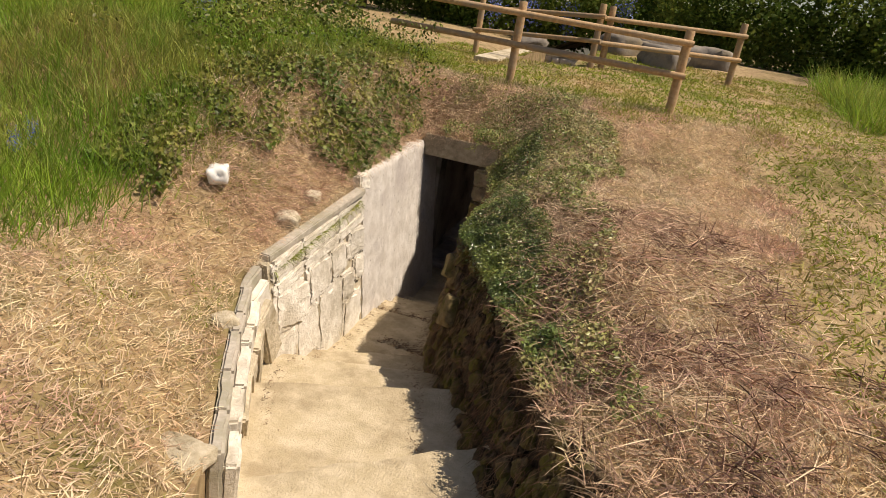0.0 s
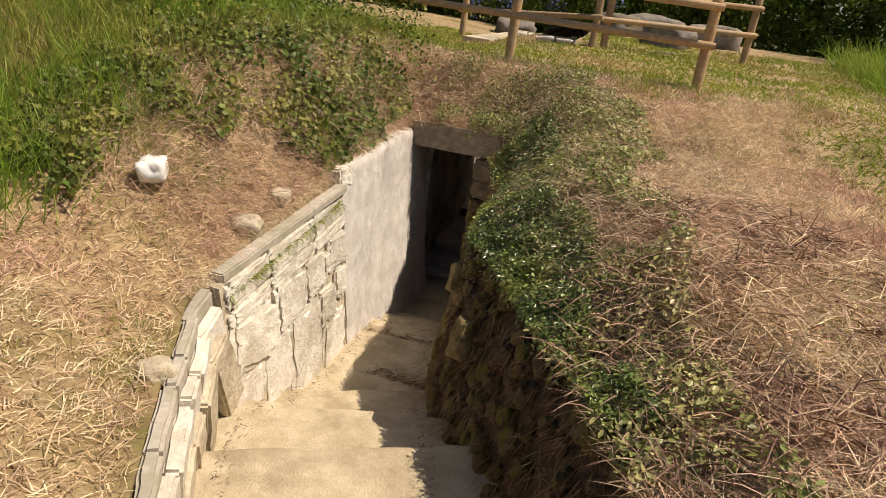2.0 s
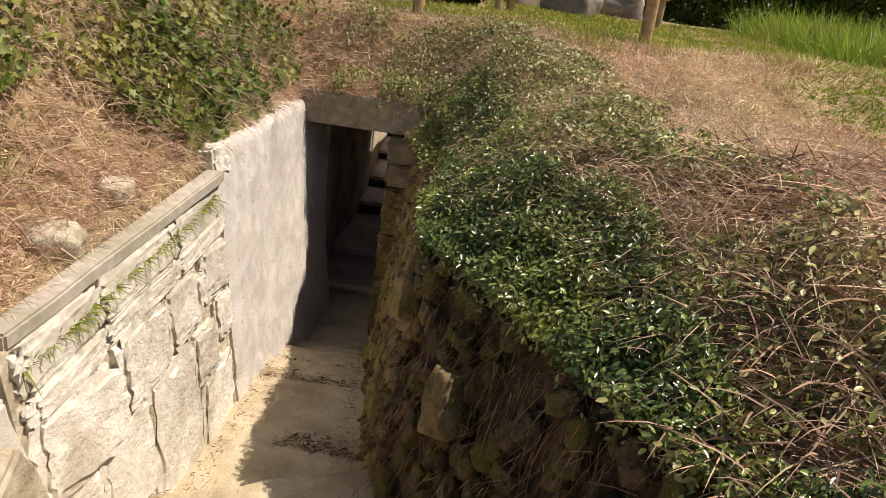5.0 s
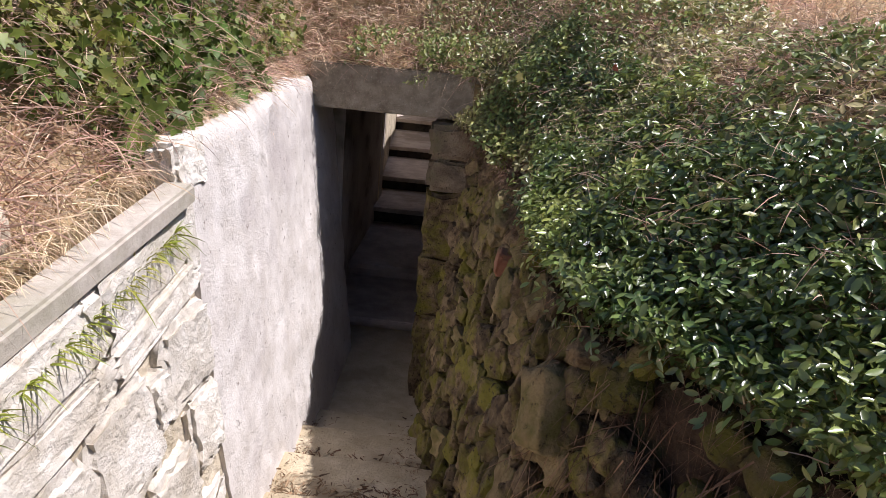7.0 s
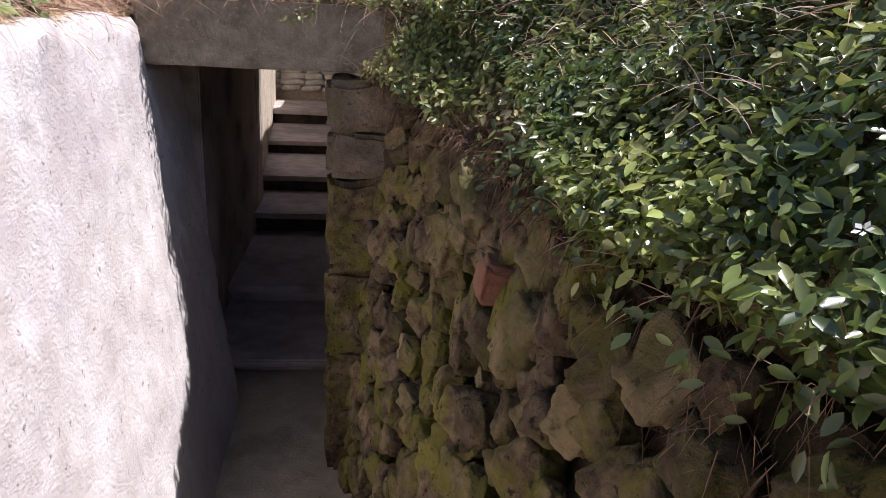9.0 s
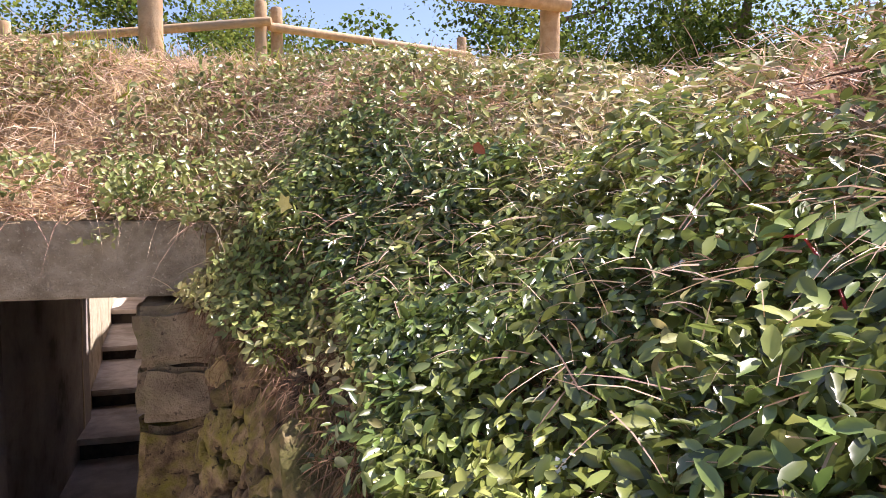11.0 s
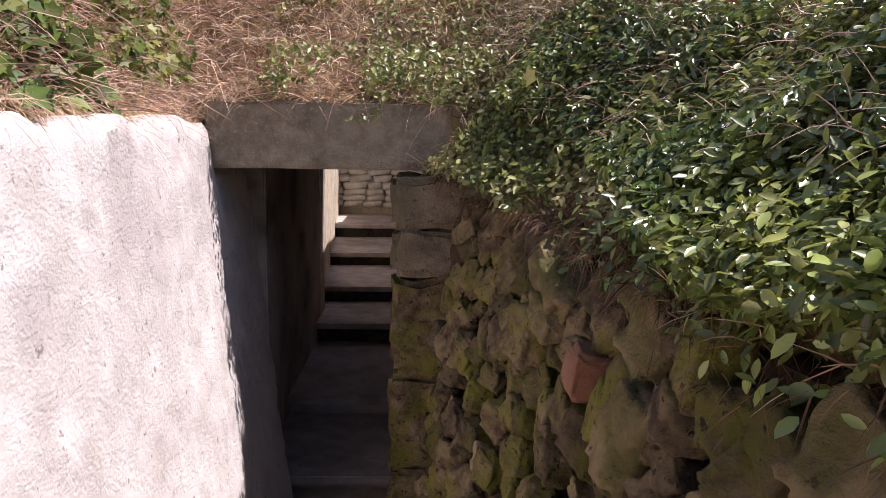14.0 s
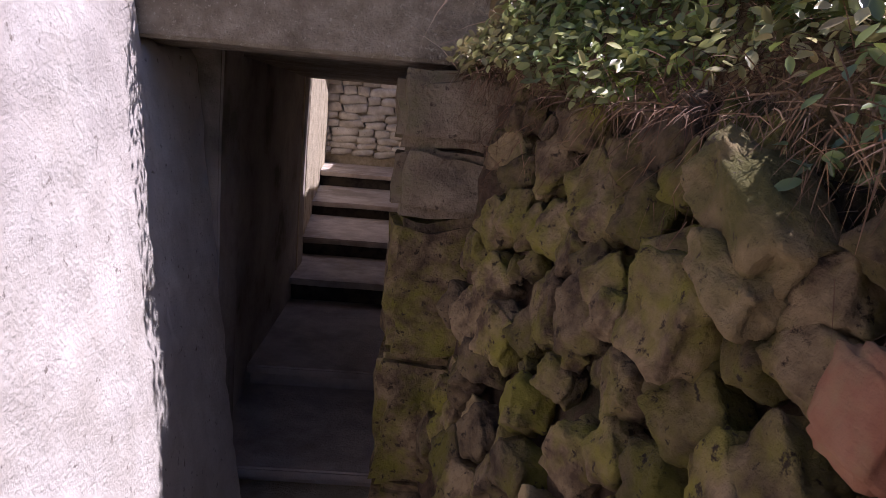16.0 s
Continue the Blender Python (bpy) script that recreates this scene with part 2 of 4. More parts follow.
def stone_data(name, material, seed, flat=0.55, lumps=0.32, sub=3):
    """A rough field stone of about unit size."""
    bm = bmesh.new()
    bmesh.ops.create_icosphere(bm, subdivisions=sub, radius=0.5)
    off = Vector((seed * 5.3, seed * 1.7, seed))
    for v in bm.verts:
        p = v.co.normalized()
        q = Vector([math.copysign(abs(c) ** flat, c) for c in p])
        q = q / max(abs(c) for c in q) * 0.5 * (0.55 + 0.45 * max(abs(c) for c in p))
        v.co = q * (1 + lumps * noise.noise(p * 1.6 + off) + 0.11 * noise.noise(p * 4 + off) + 0.06 * noise.noise(p * 10 + off) + 0.03 * noise.noise(p * 22 + off))
    me = bm_data(name, bm, material, True)
    me.polygons.foreach_set("use_smooth", [True] * len(me.polygons))
    return me

# ---- ground ----
def left_x(y):
    return lerp_line(LEFT, y) if y < 0 else -0.43

def right_x(y):
    return lerp_line(RIM, y) if y < 0 else 0.64 + 0.21 * smooth(y / 4)

WELL0, WELL1 = 4.4, 9.8           # the open well of the far stairs
offs = [0, 0.012, 0.06, 0.14, 0.24, 0.36, 0.5, 0.64, 0.8, 0.96, 1.12, 1.3, 1.5, 1.75, 2.0, 2.3, 2.6, 3.0, 3.5, 4, 4.6, 5.3, 6.2, 7.4, 9, 11, 14, 18, 24, 34, 50, 80, 140, 300]
rows_y = [-300, -150, -80, -50, -35, -26, -20, -17, -15] + [-13.5 + 0.15 * k for k in range(90)] + [0.06 + 0.13 * k for k in range(10)] + [1.4 + 0.3 * k for k in range(11)] + [4.7 + 0.5 * k for k in range(14)] + [12.5, 14, 16, 19, 23, 28, 36, 50, 80, 140, 300]
rows_y = sorted(y for y in rows_y if not -0.03 < y < 0.05)
gv, gf, n_o, n_m = [], [], len(offs), 9
for y in rows_y:
    xl, xr = left_x(y) - 0.09, right_x(y) + (0.15 if y < 0 else 0.03)
    cut = 0.7 if y < 0 or WELL0 - 0.01 < y < WELL1 + 0.01 else 0.0
    for o in reversed(offs):
        gv.append((xl - o, y, cut * (o == 0)))
    for k in range(1, n_m):
        gv.append((xl + (xr - xl) * k / n_m, y, 0.0))
    for o in offs:
        gv.append((xr + o, y, cut * (o == 0)))
width = 2 * n_o + n_m - 1
for r in range(len(rows_y) - 1):
    ya, yb = rows_y[r], rows_y[r + 1]
    opened = yb < 0.03 or (ya >= WELL0 - 0.01 and yb <= WELL1 + 0.01) or ya < 0
    for c in range(width - 1):
        if opened and n_o - 1 <= c < n_o + n_m - 1:
            continue
        a = r * width + c
        gf.append((a, a + 1, a + width + 1, a + width))
def ground_z(x, y):
    far = min(1.0, max(abs(x), abs(y)) / 12)
    return height(x, y) + (0.05 * noise.noise((x * 1.1, y * 1.1, 3)) + 0.035 * noise.noise((x * 3.1, y * 3.1, 1))) * (1 if far < 1 else 0.5)
ground = tagged(new("ground", mesh_data("ground", [(x, y, ground_z(x, y) - c) for x, y, c in gv], gf, M_SOIL)), "dry mown grassy ground cut by a sunken stairway", "ground", kind="structure")

# ---- left retaining wall ----
def wall_x(y, z):
    """The battered face of the left wall."""
    return left_x(y) + 0.115 * (2.05 - z)

def slab(name, ys, lo, hi, back, material, label, amp=0.012, off=0.0, nz=22):
    """A rough battered face with a top and a back; lo and hi are functions of y."""
    v, f = [], []
    for y in ys:
        a, b = lo(y), hi(y)
        for k in range(nz + 1):
            z = a + (b - a) * k / nz
            p = Vector((0, y * 2.2, z * 2.2))
            d = amp * (noise.noise(p * 1.3) + 0.5 * noise.noise(p * 4.5) + 0.35 * noise.noise(p * 11)) - 0.5 * amp * smooth((noise.noise(p * 7 + Vector((9, 0, 0))) - 0.35) / 0.2)
            v.append((wall_x(y, z) + off + d - 0.02 * (k == nz), y, z + (0.025 * noise.noise((0, y * 6, 7)) if k == nz else 0)))
        v.append((wall_x(y, b) - back, y, b + 0.015 * noise.noise((1, y * 7, 2))))
        v.append((wall_x(y, a) - back, y, a))
    w = nz + 3
    for r in range(len(ys) - 1):
        for c in range(w):
            d = (c + 1) % w
            f.append((r * w + c, r * w + d, (r + 1) * w + d, (r + 1) * w + c))
    f += [tuple(range(w)), tuple((len(ys) - 1) * w + c for c in reversed(range(w)))]
    return tagged(new(name, mesh_data(name, v, f, material)), label, "wall", kind="structure")

ys_a = [0.6 - 0.03 * k for k in range(105)]
slab("wall_1", ys_a, lambda y: -0.7, lambda y: (2.12 - 0.06 * smooth(-y / 2) + 0.05 * noise.noise((y * 3, 0, 0))) if y < 0 else 1.9, 0.30, M_RENDER, "pale cement-rendered retaining wall, rough and pitted", 0.014, 0.0, 70)
STONE0, STONE1 = -2.52, -4.66
def cope_z(y):
    return 1.93 + (y + 2.55) * 0.118
ys_b = [STONE0 - 0.06 * k for k in range(37)]
stone_wall = slab("wall_2", ys_b, lambda y: -0.5, lambda y: cope_z(y) - 0.075, 0.35, M_MORTAR, "old limestone block wall bedded in pale mortar", 0.024, -0.02)
variants = [block_data("stone", (1, 1, 1), M_STONE, 0.10, 0.085, 7, s) for s in range(6)]
rngs = random.Random(5)
def wall_block(y0, y1, z0, z1, thick=0.12, tilt=0.0, proud=0.0):
    y, z = (y0 + y1) / 2, (z0 + z1) / 2
    m = pose(wall_x(y, z) - thick / 2 + 0.018 + proud + rngs.uniform(-0.006, 0.008), y, z, tilt, -6.5 + rngs.uniform(-2, 2), rngs.uniform(-3, 3)) @ Matrix.Diagonal((thick, abs(y1 - y0) * 1.035, abs(z1 - z0) * 1.04, 1))
    part("stone", variants[rngs.randrange(6)], stone_wall, m)
# top ledge band, three large blocks with a hole between two of them, a plastered course below
y = STONE0
while y > STONE1 + 0.05:
    ln = min(rngs.uniform(0.45, 0.95), y - STONE1)
    c = cope_z(y - ln / 2)
    wall_block(y, y - ln, c - 0.3, c - 0.085, 0.11, 6.7, -0.006)
    wall_block(y, y - ln * 0.99, c - 0.43, c - 0.31, 0.12, 6.7, 0.0)
    y -= ln
for y0, y1, hi, lo in ((-2.54, -2.93, 1.46, 1.12), (-3.05, -3.42, 1.40, 1.03), (-3.44, -3.98, 1.36, 0.98), (-4.0, -4.62, 1.28, 0.86), (-2.54, -2.80, 1.10, 0.80), (-2.83, -3.15, 1.00, 0.66), (-2.92, -3.05, 1.34, 1.15)):
    wall_block(y0, y1, lo, hi, 0.15, rngs.uniform(-3, 6), 0.012)
for y0, y1, hi, lo in ((-2.54, -3.1, 0.66, 0.1), (-3.12, -3.7, 0.98, 0.1), (-3.72, -4.2, 0.94, 0.3), (-4.22, -4.64, 0.84, 0.36), (-2.5, -2.62, 1.9, 1.55), (-2.3, -2.58, 2.06, 1.86)):
    wall_block(y0, y1, lo, hi, 0.12, rngs.uniform(-2, 2), -0.012)
cm = block_data("coping", (0.12, 2.06, 0.08), M_PLANK, 0.012, 0.006, 6, 2)
tagged(part("coping_beam", cm, None, pose(-0.30, -3.59, cope_z(-3.59) - 0.04, 6.73, 0, -0.8)), "grey concrete coping beam along the wall top", "coping")

# low slim kerb beside the upper stairs, broken off at its end
kerb = tagged(new("kerb_wall"), "low slim concrete kerb, cracked and broken at its end", "kerb wall")
def kerb_piece(y0, y1, off, z0, z1, w, h, seed, material):
    x0, x1 = lerp_line(LEFT, y0) + off, lerp_line(LEFT, y1) + off
    ln = math.hypot(x1 - x0, y1 - y0)
    me = block_data("kerb_stone", (w, ln, h), material, 0.02, 0.012, 8, seed)
    part("kerb_stone", me, kerb, pose((x0 + x1) / 2, (y0 + y1) / 2, (z0 + z1) / 2 - h / 2, math.degrees(math.atan2(z1 - z0, ln)) * (-1), 0, math.degrees(math.atan2(-(x1 - x0), y1 - y0)) + 180))
KERB = ((-4.64, -4.97), (-4.98, -5.40), (-5.42, -5.72), (-5.73, -6.24), (-6.26, -6.72), (-6.74, -7.14))
for k, (y0, y1) in enumerate(KERB):
    za, zb = (1.50 + 0.17 * smooth((q + 5.15) / 0.5) + 0.10 * max(0.0, -q - 6.3) for q in (y0, y1))
    kerb_piece(y0, y1, -0.04, za, zb, 0.09, 0.8, k, M_PLANK)
    kerb_piece(y0 + 0.02, y1 + 0.04, 0.045 + 0.012 * (k % 2), za - 0.10 - 0.02 * (k % 3), zb - 0.11, 0.10, 0.8, k + 9, M_STONE)
    if k < 4:
        kerb_piece(y0, y1 + 0.06, 0.125 - 0.012 * k, za - 0.26, zb - 0.28 - 0.03 * k, 0.10, 0.7, k + 17, M_MORTAR)

# ---- stairs ----
stairs = tagged(new("stairs"), "worn sandy concrete steps leading down", "stairs")
def tread(x0, y0, x1, y1, deep, z, seed):
    """A step whose nosing runs from (x0, y0) to (x1, y1), going back by deep; rises behind it are hidden below."""
    a, b = Vector((x0, y0)), Vector((x1, y1))
    d = (b - a).normalized()
    back = Vector((d.y, -d.x))
    bm = bmesh.new()
    n, mrow = 18, max(3, int(deep / 0.12))
    grid = [[bm.verts.new((*(a + d * ((b - a).length * i / n) + back * (deep * j / mrow)), z)) for j in range(mrow + 1)] for i in range(n + 1)]
    low = [bm.verts.new((g[0].co.x, g[0].co.y, z - 0.5)) for g in grid]
    for i in range(n):
        bm.faces.new((low[i], low[i + 1], grid[i + 1][0], grid[i][0]))
        for j in range(mrow):
            bm.faces.new((grid[i][j], grid[i + 1][j], grid[i + 1][j + 1], grid[i][j + 1]))
    for v in bm.verts:
        v.co.z += 0.014 * noise.noise(v.co * 2.5 + Vector((seed, 0, 0))) + 0.007 * noise.noise(v.co * 9)
    for i, g in enumerate(grid):
        g[0].co += Vector((*(back * (0.045 * noise.noise((i * 0.7, seed, 0)) + 0.004)), -0.018))
        g[1].co += Vector((*(back * -0.085), -0.003))
    bmesh.ops.recalc_face_normals(bm, faces=bm.faces)
    part("tread", bm_data("tread", bm, M_STEP), stairs)
STEPS = (
    (-0.75, -0.67, 1.2, -0.69, 0.5, -0.17, 1),
    (-0.75, -1.13, 1.2, -1.15, 0.6, 0.0, 2),
    (-0.75, -1.60, 1.4, -1.64, 0.6, 0.13, 3),
    (-0.75, -2.10, 1.4, -2.00, 2.6, 0.20, 12),
    (-0.95, -4.22, 1.9, -2.82, 0.75, 0.38, 4),
    (-0.6, -4.64, 2.2, -3.70, 0.95, 0.64, 5),
    (-0.5, -5.84, 2.6, -4.18, 1.75, 0.94, 6),
    (0.0, -7.67, 3.2, -4.86, 1.15, 1.22, 7),
    (0.6, -8.40, 3.8, -5.66, 1.1, 1.50, 8),
    (1.0, -9.15, 4.4, -6.3, 1.1, 1.80, 9),
    (1.3, -9.95, 5.0, -6.9, 1.1, 2.05, 10),
    (1.6, -10.9, 5.6, -7.6, 5.0, 2.28, 11),
)      # nosing from (x, y) to (x, y), depth, height, seed
for step in STEPS:
    tread(*step)
NOSINGS = [(a, b, c, d, h) for a, b, c, d, _, h, _ in STEPS]

def tread_z(y, x):
    """Height of the stairs at a place, from the nosings."""
    z = -0.34
    for x0, y0, x1, y1, h in NOSINGS:
        if y < y0 + (y1 - y0) * (x - x0) / (x1 - x0):
            z = h
    return z

# ---- covered passage ----
def room_box(name, a, b, material, label, cat="wall", bevel=0.01, rough=0.008, seed=0, cuts=6):
    size = [q - p for p, q in zip(a, b)]
    me = block_data(name, size, material, bevel, rough, cuts, seed)
    ob = new(name, me)
    ob.matrix_basis = pose(*[(p + q) / 2 for p, q in zip(a, b)])
    return tagged(ob, label, cat, kind="structure")
room_box("floor_passage", (-1.2, -0.7, -0.6), (1.5, 5.0, -0.34), M_STEP, "dusty concrete passage floor", "floor", rough=0.006)
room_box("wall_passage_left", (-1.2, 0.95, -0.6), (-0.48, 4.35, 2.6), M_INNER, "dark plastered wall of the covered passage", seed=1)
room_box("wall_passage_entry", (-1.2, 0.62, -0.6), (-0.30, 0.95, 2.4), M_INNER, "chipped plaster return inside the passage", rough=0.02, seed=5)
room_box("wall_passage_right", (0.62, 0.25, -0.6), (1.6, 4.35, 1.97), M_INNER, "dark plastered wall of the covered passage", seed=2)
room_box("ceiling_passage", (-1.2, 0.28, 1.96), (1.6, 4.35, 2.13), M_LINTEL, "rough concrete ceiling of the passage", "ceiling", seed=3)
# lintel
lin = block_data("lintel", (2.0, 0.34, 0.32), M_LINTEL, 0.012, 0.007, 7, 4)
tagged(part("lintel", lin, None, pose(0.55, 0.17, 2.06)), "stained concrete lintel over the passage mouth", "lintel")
# pier of blocks at the right of the opening
pier = tagged(new("pier"), "concrete block pier carrying the lintel end", "pier")
for z0, z1, dx, k, rough_k, pm in ((1.615, 1.875, 0.0, 1, 0.026, M_PIER), (1.385, 1.62, 0.012, 2, 0.034, M_PIER), (0.88, 1.39, 0.01, 3, 0.035, M_RUBBLE), (0.38, 0.89, 0.0, 4, 0.04, M_RUBBLE), (-0.4, 0.39, 0.005, 5, 0.035, M_RUBBLE)):
    part("block", block_data("block", (0.40, 0.34, z1 - z0), pm, 0.03, rough_k, 7, k), pier, pose(0.648 + dx, 0.045, (z0 + z1) / 2, 0, 0, 1.5 - k * 0.5))

# far stairs, rising to daylight
far_stairs = tagged(new("far_stairs"), "shaded concrete steps rising to daylight beyond the passage", "stairs")
# near-black colour stands in for the shade on the risers beyond the passage
M_RISER = mix_mat("shade_toned_riser", (0.03, 0.025, 0.023), (0.06, 0.05, 0.045), 12, (0.08, 0.065, 0.05), 3, bump=0.6, bscale=30, vary=0.2)
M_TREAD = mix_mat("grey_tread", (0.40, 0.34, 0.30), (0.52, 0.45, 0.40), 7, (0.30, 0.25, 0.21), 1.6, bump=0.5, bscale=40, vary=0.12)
FAR = ((1.07, -0.20), (2.12, -0.04), (3.73, 0.17), (4.75, 0.36), (6.22, 0.54), (7.94, 0.75), (9.62, 0.75))
for k, ((y0, z), (y1, _)) in enumerate(zip(FAR, FAR[1:])):
    part("tread", block_data("tread", (2.7, y1 - y0 + 0.09, 0.06), M_TREAD, 0.012, 0.007, 8, k), far_stairs, pose(0.0, (y0 + y1) / 2 - 0.02, z - 0.03))
    part("riser", block_data("riser", (2.7, 0.3, 0.4), M_RISER if k > 1 else M_TREAD, 0.01, 0.01, 5, k + 30), far_stairs, pose(0.0, y0 + 0.2, z - 0.264), "step riser with its shade put into the colour" if k > 1 else "")
wl = block_data("wall_well_left", (0.5, 6.6, 3.6), M_MORTAR, 0.01, 0.012, 8, 7)
tagged(part("wall_well_left", wl, None, pose(-0.985, 7.25, 1.4, 0, 0, 4.6)), "sunlit rendered wall of the far stairwell", "wall", kind="structure")
room_box("wall_well_right", (1.0, 4.35, -0.4), (1.5, 11.2, 3.2), M_MORTAR, "rubble side wall of the far stairwell", seed=8)
well_end = room_box("wall_well_end", (-1.3, 9.75, 0.4), (1.4, 10.25, 3.3), M_MORTAR, "dry stone end wall of the far stairwell", rough=0.02, seed=9)
flat_stones = [stone_data("stone", M_STONE, 40 + s, 0.5, 0.3, 2) for s in range(5)]
z = 0.9
while z < 3.2:
    hgt, x = rngs.uniform(0.10, 0.17), -1.2
    while x < 1.2:
        ln = rngs.uniform(0.22, 0.5)
        part("stone", flat_stones[rngs.randrange(5)], well_end, pose(x + ln / 2 - 0.05, -0.27, z + hgt / 2 - 1.85, rngs.uniform(-5, 5), rngs.uniform(-8, 2), rngs.uniform(-5, 5)) @ Matrix.Diagonal((ln, 0.2, hgt * 1.05, 1)))
        x += ln * 0.97
    z += hgt * 0.95

# ---- right rubble wall ----
def rubble_point(y, t):
    """On the leaning face: t runs from the foot to the rim."""
    zt, zb = rim_right_z(y), -0.4
    x = lerp_line(FOOT, y) + (lerp_line(RIM, y) - lerp_line(FOOT, y)) * t ** 1.3
    return Vector((x, y, zb + (zt - zb) * t))
bv, bf, ys_r, nr = [], [], [0.0 - 0.05 * k for k in range(228)], 44
for y in ys_r:
    for k in range(nr + 1):
        p = rubble_point(y, k / nr)
        d = 0.03 * noise.noise(p * 3) + 0.03 * noise.noise(p * 9) + 0.015 * noise.noise(p * 24)
        bv.append((p.x + 0.085 + d, p.y, p.z))
    p = rubble_point(y, 1)
    bv.append((p.x + 0.5, y, p.z + 0.02))
for r in range(len(ys_r) - 1):
    for c in range(nr + 1):
        a = r * (nr + 2) + c
        bf.append((a, a + nr + 2, a + nr + 3, a + 1))
rubble = tagged(new("wall_rubble", mesh_data("wall_rubble", bv, bf, M_EARTH)), "leaning mossy rubble wall bedded in earth", "wall", kind="structure")
low_m = stone_data("stone", M_RUBBLE, 31, 0.75, 0.3, 3)
rub_m = [stone_data("stone", M_RUBBLE, s, 0.75, 0.26, 4) for s in range(7)] + [stone_data("stone", M_OCHRE, 11, 0.6, 0.4, 4)]
placed, far_co, far_tri, far_n = [], [], [], 0
for near, most, y_lo, y_hi in ((True, 300, -0.30, -3.3), (False, 260, -3.35, -8.2)):
    done = tries = 0
    while tries < 9000 and done < most:
        tries += 1
        y, t = rngs.uniform(y_lo, y_hi), 0.12 + 0.90 * rngs.random() ** (0.7 if near else 1.0)
        size = rngs.uniform(0.10, 0.16) if tries < 500 else rngs.uniform(0.05, 0.11)
        p = rubble_point(y, t)
        if p.z < -0.2 or any((p - q).length < 0.36 * (size + s) for q, s in placed):
            continue
        placed.append((p, size))
        done += 1
        m = Matrix.Translation(p + Vector((0.03, 0, 0))) @ pose(0, 0, 0, rngs.uniform(-50, 50), rngs.uniform(8, 22), rngs.uniform(-15, 40)) @ Matrix.Diagonal((size * 0.75, size * rngs.uniform(0.85, 1.2), size * rngs.uniform(0.75, 1.25), 1))
        me = rub_m[rngs.choice((0, 1, 2, 3, 4, 5, 6, 0, 1, 2, 3, 4, 5, 6, 7))]
        if near:
            part("stone", me, rubble, m)
        else:
            co = np.empty(len(low_m.vertices) * 3, np.float32)
            low_m.vertices.foreach_get("co", co)
            co = co.reshape(-1, 3) @ np.array(m.to_3x3()).T + np.array(m.translation)
            far_co.append(co)
            far_tri.append(np.array([tuple(q.vertices) for q in low_m.polygons]) + far_n)
            far_n += len(co)
part("stone", stone_data("stone", M_BRICK, 3, 0.35, 0.14, 4), rubble, pose(1.0, -1.79, 1.475, 8, 8, 0) @ Matrix.Diagonal((0.10, 0.115, 0.125, 1)), "red-brown squared stone")
part("stone", stone_data("stone", M_OCHRE, 27, 0.6, 0.35, 4), rubble, pose(0.99, -1.50, 1.635, 35, 6, 15) @ Matrix.Diagonal((0.13, 0.25, 0.12, 1)), "large yellow-brown stone")
part("stone", stone_data("stone", M_OCHRE, 29, 0.6, 0.35, 4), rubble, pose(0.965, -1.52, 1.545, 30, 6, 15) @ Matrix.Diagonal((0.12, 0.17, 0.08, 1)), "flat yellow-brown stone")
part("stone", stone_data("stone", M_RUBBLE, 33, 0.7, 0.35, 4), rubble, pose(0.925, -1.43, 1.47, 20, 6, 15) @ Matrix.Diagonal((0.12, 0.17, 0.17, 1)), "large mossy stone")
part("stone", stone_data("stone", M_OCHRE, 21), rubble, pose(1.03, -2.08, 1.44, 25, 10, 20) @ Matrix.Diagonal((0.12, 0.14, 0.24, 1)), "pale wedge-shaped stone")
part("stone", stone_data("stone", M_OCHRE, 23), rubble, pose(1.10, -3.1, 1.46, -20, 12, 25) @ Matrix.Diagonal((0.14, 0.16, 0.27, 1)), "pale wedge-shaped stone")
part("stone", stone_data("stone", M_OCHRE, 25), rubble, pose(1.42, -4.15, 1.42, -15, 14, 30) @ Matrix.Diagonal((0.14, 0.17, 0.28, 1)), "pale wedge-shaped stone")

# ---- loose rocks ----
def rock(x, y, size, seed, label, material=M_STONE, sink=0.2):
    me = stone_data("rock", material, seed, 0.8, 0.24, 3)
    ob = part("rock", me, None, pose(x, y, ground_z(x, y) + size[2] * (0.5 - sink), 0, 0, seed * 40) @ Matrix.Diagonal((*size, 1)))
    return tagged(ob, label, "rock")
rock(-1.02, -4.38, (0.26, 0.2, 0.18), 3, "bright white rock among ivy", M_WHITE, 0.2)
rock(-0.46, -3.98, (0.24, 0.2, 0.18), 5, "pale rounded stone lying on dry grass", M_MORTAR, 0.3)
rock(-0.50, -3.40, (0.24, 0.18, 0.16), 7, "pale rounded stone lying on dry grass", M_MORTAR, 0.35)
rock(-0.03, -5.62, (0.22, 0.2, 0.15), 8, "rough limestone lump beside the kerb", M_MORTAR, 0.6)
rock(0.80, -7.25, (0.36, 0.36, 0.14), 9, "rough limestone lump beside the kerb", M_MORTAR, 0.75)
for k, (x, y, s) in enumerate(((1.5, 8.6, 1.3), (-1.6, 12.5, 1.6), (2.6, 7.4, 1.1), (3.6, 8.8, 1.3), (2.2, 10.2, 1.5))):
    rock(x, y, (s, s * 0.7, 0.65), 60 + k, "grey boulder behind the fence", M_ROCK, 0.3)

